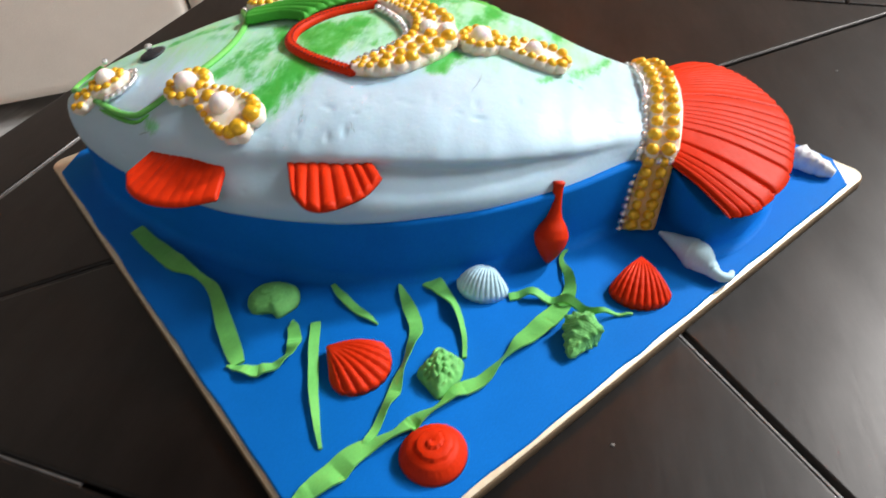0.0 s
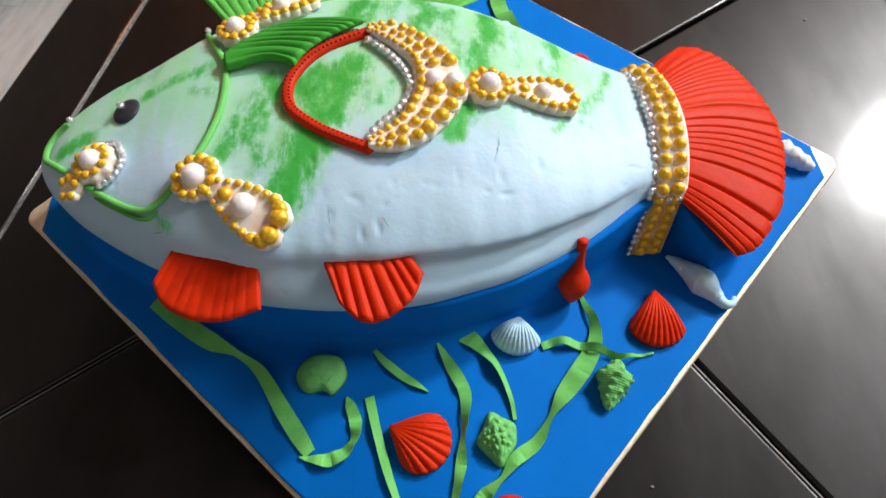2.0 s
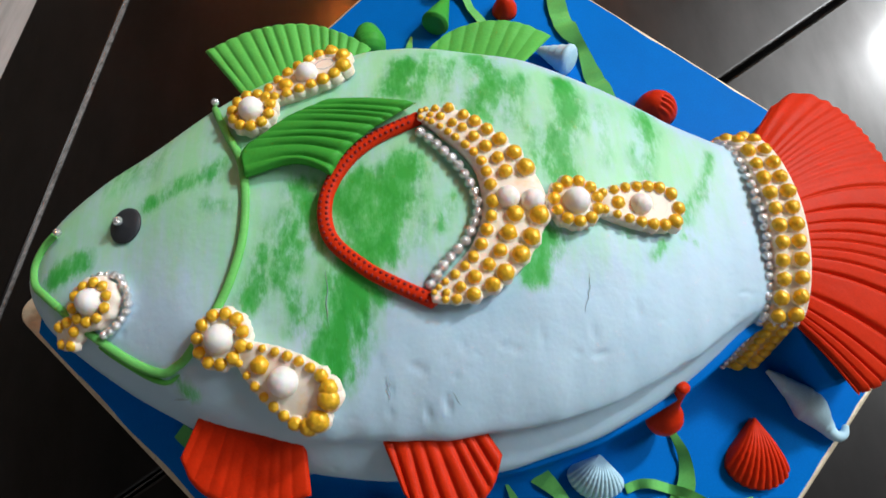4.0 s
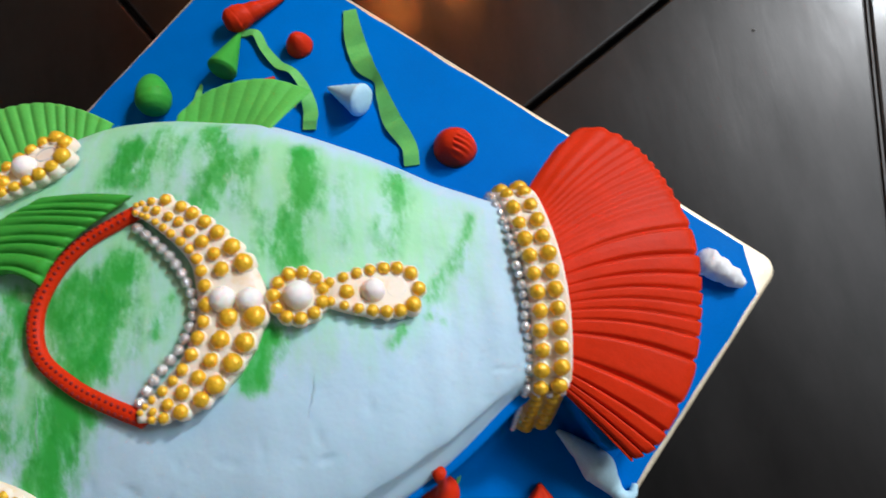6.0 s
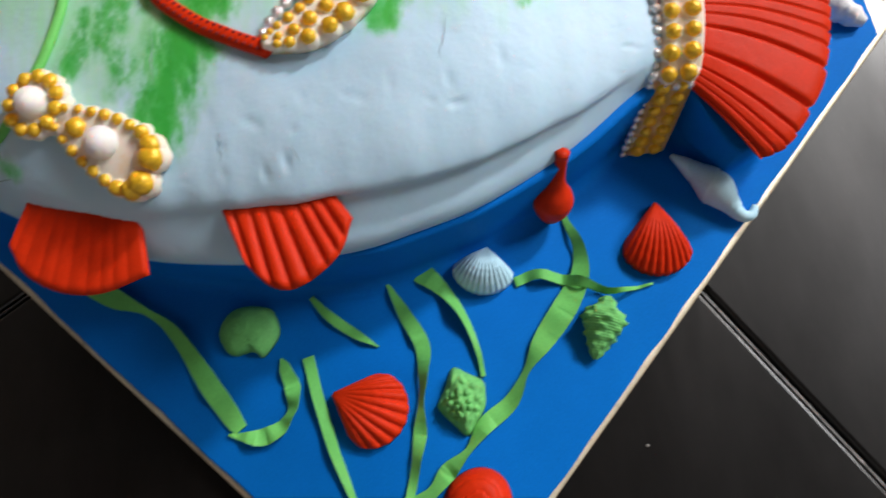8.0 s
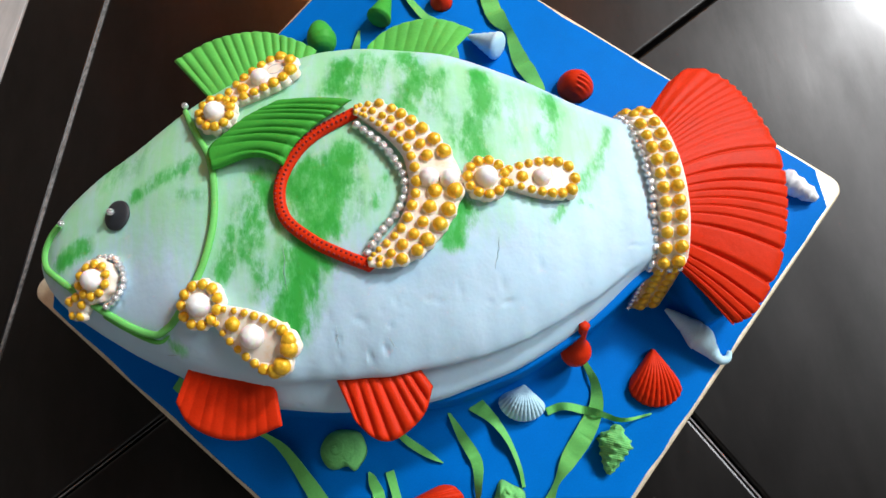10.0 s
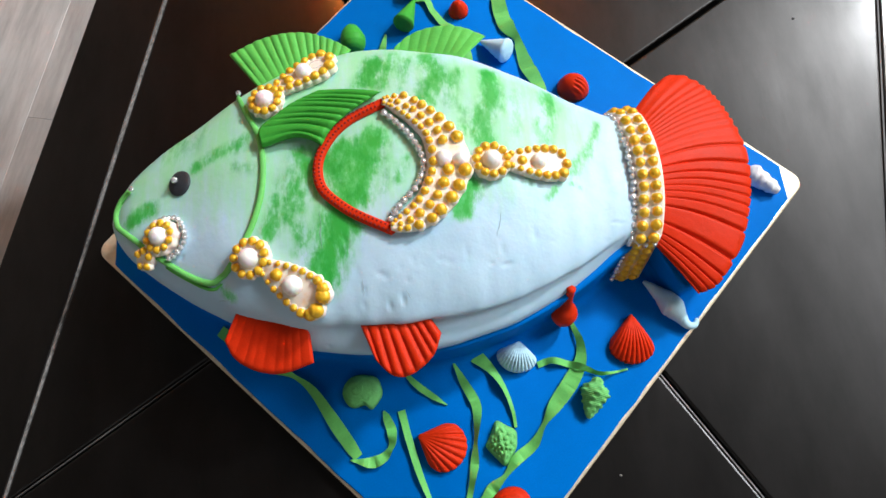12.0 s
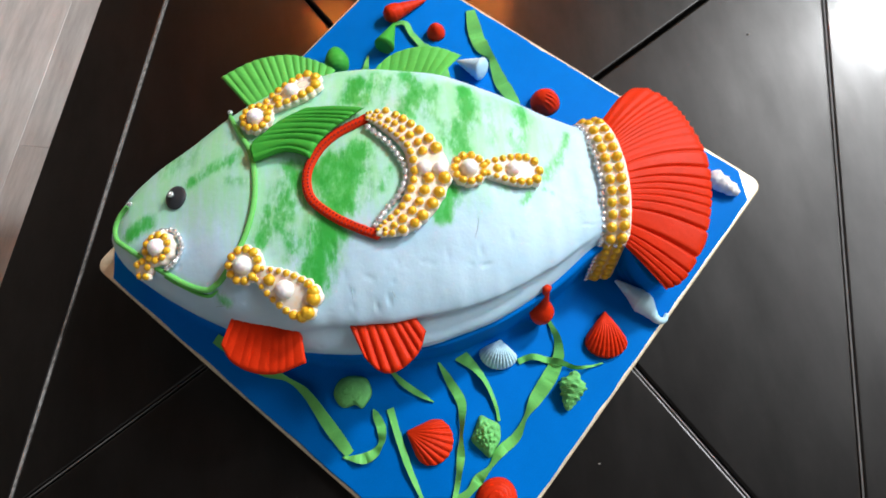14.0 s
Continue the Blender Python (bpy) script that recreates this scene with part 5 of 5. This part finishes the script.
def turned(name, label, mat, start, end, profile, ridges=0, depth=0.0, skew=0.0, knob=0.0, category="shell", group="shells on the board", bend=0.0, sides=32, relief=None):
    """A spindle turned round an axis from start to end: profile gives (place along it, radius), ridges wind round it."""
    a, b = np.array(start, float), np.array(end, float)
    axis = b - a
    length = np.linalg.norm(axis)
    axis /= length
    side = np.cross(axis, (0, 0, 1.0))
    side /= np.linalg.norm(side)
    up = np.cross(side, axis)
    rad = smooth_table(profile, 0.02)
    rows = 84
    verts = []
    for i in range(rows):
        s = i / (rows - 1)
        for k in range(sides):
            t = 2 * math.pi * k / sides
            r = float(rad(s))
            if ridges:
                ph = (s * ridges + skew * k / sides) % 1.0
                r *= 1 + depth * (ph ** 0.7 - 0.5)
            if knob:
                r *= 1 + knob * max(0.0, math.sin(7 * t + s * 9)) * math.sin(s * ridges * 2 * math.pi) ** 2
            if relief:
                r *= 1 + relief(s, t)
            off = bend * math.sin(math.pi * s) * side
            verts.append(a + axis * length * s + off + r * (math.cos(t) * side + math.sin(t) * up))
    faces = grid_faces(rows, sides, True) + [tuple(range(sides)), tuple(range((rows - 1) * sides, rows * sides))]
    ob = new(name, mesh_from(name, [v - a for v in verts], faces, mat))
    ob.location = Vector(a)
    return tagged(ob, label, category, group)


scallop("red fondant scallop shell on blue board", RED, -0.0305, -0.1665, -27, 0.0370, 46, 0.0085, 10, 0.0019, 0.33)
scallop("red fondant scallop shell near the board edge", RED, 0.1354, -0.0925, -97, 0.0370, 38, 0.0100, 12, 0.0014, 0.22)
scallop("pale blue fondant scallop shell on blue board", SKY, 0.0505, -0.1055, -106, 0.0230, 58, 0.0120, 15, 0.0010, 0.18)
dome_shell("spiral_shell", "flat red fondant spiral shell near front corner", RED, 0.0315, -0.2220, 40, 0.0315, 0.0305, 0.0120,
           lambda r, a: whorl(r, a, 3.1, 0.0019) if r < 0.80 else 0.0006 * math.sin(44 * a), 0.02, 3, 0.0, 2.0, 0.28)
snail_rim = [(-0.0141, 0.0010), (-0.0090, 0.0098), (0.0000, 0.0126), (0.0112, 0.0100), (0.0150, 0.0040), (0.0158, -0.0040), (0.0100, -0.0120), (0.0068, -0.0139), (0.0025, -0.0105), (-0.0055, -0.0117), (-0.0112, -0.0080)]


def snail_relief(r, a):
    """A coiled whorl to one side and a stepped lip on the other."""
    x, y = r * math.cos(a) + 0.22, r * math.sin(a) - 0.10
    d, b = math.hypot(x, y), math.atan2(y, x)
    lip = 0.0010 / (1 + math.exp(-(d - 0.78) * 26)) * (1 if x > 0 else max(0.0, 1 + x * 2))
    return 0.0014 * (((d * 2.6 - b / (2 * math.pi)) % 1.0) ** 0.6 - 0.6) * max(0.0, 1 - d) + lip - 0.0008


dome_shell("round_shell", "rounded green fondant snail shell on blue board", MOSS, -0.0702, -0.1316, 0, 0, 0, 0.0082, snail_relief, corners=snail_rim)
studs = []
while len(studs) < 30:
    q = Vector((random.uniform(-0.9, 0.9), random.uniform(-0.9, 0.9), 0))
    if q.length < 0.9 and all((q - o).length > 0.25 for o in studs):
        studs.append(q)
knob_rim = [(-0.0025, 0.0170), (0.0045, 0.0135), (0.0112, 0.0090), (0.0116, 0.0030), (0.0105, -0.0030), (0.0060, -0.0095), (0.0010, -0.0148), (-0.0050, -0.0090), (-0.0112, -0.0010), (-0.0095, 0.0040), (-0.0070, 0.0080)]
dome_shell("knobbly_shell", "green fondant shell covered with small knobs", MOSS, 0.0294, -0.1780, 0, 0, 0, 0.0098,
           lambda r, a: sum(0.0019 * max(0.0, 1 - ((q.x - r * math.cos(a)) ** 2 + (q.y - r * math.sin(a)) ** 2) / 0.0196) ** 0.8 for q in studs) - 0.0004, peak=0.35, corners=knob_rim)
turned("conch_shell", "green fondant conch shell with knobbed whorls", MOSS, (0.1045, -0.1372, 0.0045), (0.0930, -0.1655, 0.0030),
       [(0, 0.0016), (0.05, 0.0034), (0.13, 0.0040), (0.20, 0.0064), (0.29, 0.0092), (0.40, 0.0098), (0.50, 0.0087), (0.57, 0.0074), (0.66, 0.0068), (0.74, 0.0052), (0.84, 0.0040), (0.92, 0.0027), (1, 0.0012)],
       relief=studded((0.08, 0.24, 0.38, 0.52, 0.66, 0.80, 0.92), 0.24, 6, 0.025), sides=56)
turned("spindle_shell", "pale blue fondant spindle shell with curled tip", SKY, (0.1490, -0.0690, 0.0035), (0.1732, -0.1030, 0.0055),
       [(0, 0.0012), (0.10, 0.0026), (0.30, 0.0050), (0.36, 0.0054), (0.42, 0.0066), (0.62, 0.0088), (0.72, 0.0084), (0.85, 0.0060), (1, 0.0036)], 3, 0.10, 1.0, bend=-0.002)
curl = spline([(0.1705, -0.0995, 0.0050), (0.1755, -0.1055, 0.0042), (0.1805, -0.1055, 0.0036), (0.1832, -0.1012, 0.0032)], 24)
tip = bpy.data.objects["spindle_shell"]
ORIGIN[tip] = Vector(tip.location)
part("shell_tip", tube(curl, np.linspace(0.0044, 0.0016, 24), SKY, "shell_tip", 12), tip)
turned("bottle_shell", "red fondant bottle-shaped shell leaning on the cake", RED, (0.0832, -0.0955, 0.0015), (0.0874, -0.0803, 0.0472),
       [(0, 0.0014), (0.10, 0.0052), (0.24, 0.0088), (0.36, 0.0098), (0.47, 0.0078), (0.56, 0.0048), (0.66, 0.0034), (0.80, 0.0028), (0.94, 0.0027), (1, 0.0033)], 1, 0.10, 1.0)
turned("murex_shell", "small white fondant murex shell at the corner", CHALK, (0.2438, 0.0115, 0.0060), (0.2648, -0.0075, 0.0035),
       [(0, 0.0044), (0.08, 0.0072), (0.22, 0.0082), (0.34, 0.0066), (0.48, 0.0074), (0.62, 0.0056), (0.76, 0.0060), (0.88, 0.0042), (1, 0.0026)], relief=studded((0.16, 0.36, 0.58, 0.80), 0.15, 3, 0.02), sides=40)
turned("egg_shell", "smooth green fondant egg-shaped shell", DEEP_GREEN, (-0.0612, 0.1570, 0.0090), (-0.0640, 0.1850, 0.0070),
       [(0, 0.0050), (0.06, 0.0082), (0.20, 0.0106), (0.40, 0.0112), (0.62, 0.0096), (0.82, 0.0068), (0.95, 0.0036), (1, 0.0012)], 2, 0.04, 1.0)
turned("cone_shell", "green fondant cone shell lying on its side", DEEP_GREEN, (-0.0180, 0.1775, 0.0092), (-0.0064, 0.2072, 0.0030), [(0, 0.0070), (0.06, 0.0098), (0.3, 0.0076), (0.7, 0.0040), (1, 0.0012)])
turned("tapered_shell", "red fondant tapered shell lying on blue board", RED, (-0.0140, 0.2135, 0.0078), (0.0262, 0.2305, 0.0025), [(0, 0.0040), (0.06, 0.0074), (0.18, 0.0086), (0.30, 0.0078), (0.38, 0.0064), (0.46, 0.0062), (0.70, 0.0040), (0.88, 0.0022), (1, 0.0008)], 5, 0.06, 1.0)
dome_shell("round_shell", "small red fondant round shell behind the fish", RED, 0.0318, 0.1922, 0, 0.0175, 0.0175, 0.0130, lambda r, a: 0.0, 0.0, 2, 0.05, 2.0, 0.25)
turned("cone_shell", "pale blue fondant cone shell with ringed sides", SKY, (0.0700, 0.1395, 0.0096), (0.0480, 0.1569, 0.0032),
       [(0, 0.0074), (0.05, 0.0098), (0.10, 0.0102), (0.55, 0.0058), (0.90, 0.0022), (1, 0.0010)], 5, 0.12, 0.4)
dome_shell("round_shell", "ribbed red fondant round shell beside the tail", RED, 0.1205, 0.1030, -30, 0.0265, 0.0250, 0.0150,
           lambda r, a: 0.0006 * math.sin(16 * math.sin(a) * r * 1.5 + 1) * min(1.0, max(0.0, math.cos(a) * 2.5 - 0.2)), 0.0, 2, 0.04)
turned("tapered_shell", "red fondant tapered shell behind the back fin", RED, (-0.0150, 0.1580, 0.0058), (0.0142, 0.1715, 0.0022), [(0, 0.0032), (0.12, 0.0058), (0.3, 0.0054), (0.7, 0.0030), (1, 0.0008)])

CRUMB = fondant("white_crumb", (0.18, 0.175, 0.165), 0.6)
crumb_mesh = ball_mesh("crumb", CRUMB, 0.5, 2, 5, 7)
for x, y, r in ((0.321, 0.155, 0.0009), (0.1118, -0.206, 0.0008)):
    ob = new("crumb", crumb_mesh)
    ob.location, ob.scale = (x, y, TABLE_Z + r * 0.5), (r * 1.5, r, r * 0.6)
    tagged(ob, "tiny white sugar crumb on the black table", "crumb", "crumbs on the table")

# ---- the room ----
FRONT_U, LEFT_N, CEIL_Z = -2.6, -2.5, 3.40


def slab(name, n0, n1, u0, u1, z0, z1, mat, label, category, parent=None, edge=0.0, kind="structure"):
    me = bevel_box(name, (n1 - n0, u1 - u0, z1 - z0), mat, edge)
    ob = new(name, me)
    here = at_table((n0 + n1) / 2, (u0 + u1) / 2, (z0 + z1) / 2)
    if parent is None:
        ob.matrix_world = Matrix.Translation(here) @ Matrix.Rotation(radians(TABLE_TURN), 4, "Z")
        ORIGIN[ob] = here
        return tagged(ob, label, category, "", kind)
    ob.parent = parent
    spin = Matrix.Rotation(radians(TABLE_TURN), 4, "Z") if parent.type == "EMPTY" else Matrix.Identity(4)
    ob.matrix_basis = Matrix.Translation((here - ORIGIN[parent]) if parent.type == "EMPTY" else Matrix.Rotation(-radians(TABLE_TURN), 3, "Z") @ (here - ORIGIN[parent])) @ spin
    ORIGIN[ob] = here
    return tagged(ob, label)


# unseen walls that close the room and shape its bounced light
slab("wall_north", LEFT_N - 0.12, WIN_N0, BACK_U, BACK_U + 0.12, FLOOR_Z, CEIL_Z, CLAY, "unseen clay-coloured wall behind the table", "wall")
slab("wall_north_side", WIN_N1, RIGHT_N + 0.12, BACK_U, BACK_U + 0.12, FLOOR_Z, CEIL_Z, CLAY, "unseen clay-coloured wall beside the window", "wall")
slab("wall_north_sill", WIN_N0, WIN_N1, BACK_U, BACK_U + 0.12, FLOOR_Z, WIN_Z0, CLAY, "unseen clay-coloured wall below the window", "wall")
slab("wall_north_head", WIN_N0, WIN_N1, BACK_U, BACK_U + 0.12, WIN_Z1, CEIL_Z, CLAY, "unseen clay-coloured wall above the window", "wall")
slab("wall_south", LEFT_N - 0.12, RIGHT_N + 0.12, FRONT_U - 0.12, FRONT_U, FLOOR_Z, CEIL_Z, TAUPE, "unseen pale grey wall that bounces fill light", "wall")
slab("wall_west", LEFT_N - 0.12, LEFT_N, FRONT_U, BACK_U, FLOOR_Z, CEIL_Z, CLAY, "unseen clay-coloured wall", "wall")
for name, u0, u1, z0, z1, where in (("wall_east", FRONT_U, SIDE_U0, FLOOR_Z, CEIL_Z, "before"), ("wall_east_side", SIDE_U1, BACK_U, FLOOR_Z, CEIL_Z, "beyond"), ("wall_east_sill", SIDE_U0, SIDE_U1, FLOOR_Z, SIDE_Z0, "below"), ("wall_east_head", SIDE_U0, SIDE_U1, SIDE_Z1, CEIL_Z, "above")):
    slab(name, RIGHT_N, RIGHT_N + 0.12, u0, u1, z0, z1, PLASTER, "cream painted wall " + where + " the side window", "wall")
slab("ceiling", LEFT_N - 0.12, RIGHT_N + 0.12, FRONT_U - 0.12, BACK_U + 0.12, CEIL_Z, CEIL_Z + 0.1, CEILING_TONE, "unseen ceiling, darkened to keep the table gloss black", "ceiling")
window = thing("window_1", at_table((WIN_N0 + WIN_N1) / 2, BACK_U + 0.06, WIN_Z0), "white framed window letting in daylight", "window", "", "structure")
for n0, n1, z0, z1 in ((WIN_N0, WIN_N1, WIN_Z0, WIN_Z0 + 0.05), (WIN_N0, WIN_N1, WIN_Z1 - 0.05, WIN_Z1), (WIN_N0, WIN_N0 + 0.05, WIN_Z0 + 0.05, WIN_Z1 - 0.05), (WIN_N1 - 0.05, WIN_N1, WIN_Z0 + 0.05, WIN_Z1 - 0.05)):
    slab("window_frame", n0, n1, BACK_U + 0.045, BACK_U + 0.095, z0, z1, WINDOW_PAINT, "", "", window, 0.006)

# white frame round the added side light, itself out of view
added_side_window = thing("window_2", at_table(RIGHT_N + 0.06, (SIDE_U0 + SIDE_U1) / 2, SIDE_Z0), "large unseen side window added for soft daylight", "window", "", "structure")
for u0, u1, z0, z1 in ((SIDE_U0, SIDE_U1, SIDE_Z0, SIDE_Z0 + 0.05), (SIDE_U0, SIDE_U1, SIDE_Z1 - 0.05, SIDE_Z1), (SIDE_U0, SIDE_U0 + 0.05, SIDE_Z0 + 0.05, SIDE_Z1 - 0.05), (SIDE_U1 - 0.05, SIDE_U1, SIDE_Z0 + 0.05, SIDE_Z1 - 0.05)):
    slab("window_frame", RIGHT_N + 0.045, RIGHT_N + 0.095, u0, u1, z0, z1, WINDOW_PAINT, "", "", added_side_window, 0.006)

# ---- warm pendant lamp by the far wall, seen in the table's gloss ----
def pendant_lamp(x, y, z, label):
    lamp = thing("pendant_lamp", (x, y, z), label, "lamp", "row of pendant lamps")
    ring = [(0.08 * math.cos(a), 0.08 * math.sin(a)) for a in np.linspace(0, 2 * math.pi, 32, endpoint=False)]
    skirt = [(x + p * k, y + q * k, z + h) for k, h in ((1.0, 0.0), (0.7, 0.12), (0.66, 0.12), (0.96, 0.0)) for p, q in ring]
    piece("shade", skirt, grid_faces(4, 32, True) + [(96 + j, 96 + (j + 1) % 32, (j + 1) % 32, j) for j in range(32)], WARM_SHADE, lamp, "glowing amber shade")
    part("bulb", ball_mesh("bulb", WARM_SHADE, 0, 0, 12, 18), lamp, "glowing amber bulb", (x, y, z + 0.03), None, 0.05)
    piece("cap", [(x + p * 0.72, y + q * 0.72, z + h) for h in (0.115, 0.130) for p, q in ring], grid_faces(2, 32, True) + [tuple(range(32)), tuple(range(32, 64))], WARM_WOOD, lamp)
    part("cord", tube([(x, y, h) for h in np.linspace(z + 0.13, CEIL_Z, 6)], 0.004, PLINTH, "cord", 8), lamp)


for x, z in ((-0.29, 1.40), (0.03, 1.53), (0.26, 1.42)):
    pendant_lamp(x, 1.40, z, "small pendant lamp with a glowing amber shade")

# ---- sofa ----
SOFA_TURN = 24.0
sofa = thing("sofa", (-0.92, 0.83, FLOOR_Z), "cream leather sofa on a black plinth", "sofa")


def sofa_box(name, x0, x1, y0, y1, z0, z1, mat, edge, label=""):
    me = bevel_box(name, (x1 - x0, y1 - y0, z1 - z0), mat, edge, 4)
    me.polygons.foreach_set("use_smooth", [True] * len(me.polygons))
    ob = new(name, me)
    ob.parent = sofa
    spin = Matrix.Rotation(radians(SOFA_TURN), 4, "Z")
    ob.matrix_basis = spin @ Matrix.Translation(((x0 + x1) / 2, (y0 + y1) / 2, (z0 + z1) / 2))
    ORIGIN[ob] = ORIGIN[sofa] + ob.matrix_basis.translation
    return tagged(ob, label)


sofa_box("plinth", 0.012, 1.0, 0.03, 0.5, 0.0, 0.052, PLINTH, 0.004, "black plinth")
sofa_box("armrest", -0.9, 0.30, 0.0, 0.6, 0.05, 0.62, LEATHER, 0.03, "cream leather side panel")
sofa_box("armrest", 0.303, 0.86, 0.0, 0.6, 0.05, 0.62, LEATHER, 0.03, "cream leather side panel")
sofa_box("seat", -0.9, 0.86, 0.02, 0.62, 0.55, 0.66, LEATHER, 0.04)

# ---- floor ----
slab("floor", LEFT_N - 0.12, RIGHT_N + 0.12, FRONT_U - 0.12, BACK_U + 0.12, FLOOR_Z - 0.1, FLOOR_Z - 0.006, PLINTH, "grey wood-grain laminate floor", "floor")
floor = bpy.data.objects["floor"]
SPIN_FLOOR = Matrix.Rotation(-radians(TABLE_TURN), 3, "Z")
ROWS = 27
WIDE = (RIGHT_N - LEFT_N) / ROWS
plank = bevel_box("plank", (WIDE - 0.0004, 1.0, 0.008), FLOOR_WOOD, 0.0004, 1)
for row in range(ROWS):
    # staggered boards, cut off at the walls
    ends = [FRONT_U] + [FRONT_U + 0.4 * (row % 3 + 1) + 1.2 * k for k in range(5)] + [BACK_U]
    ends = [e for e in ends if e < BACK_U - 0.05] + [BACK_U]
    for u0, u1 in zip(ends, ends[1:]):
        ob = new("plank", plank)
        ob.parent = floor
        ob.location = SPIN_FLOOR @ (at_table(LEFT_N + WIDE * (row + 0.5), (u0 + u1) / 2, FLOOR_Z - 0.004) - ORIGIN[floor])
        ob.scale = (1, u1 - u0 - 0.0004, 1)
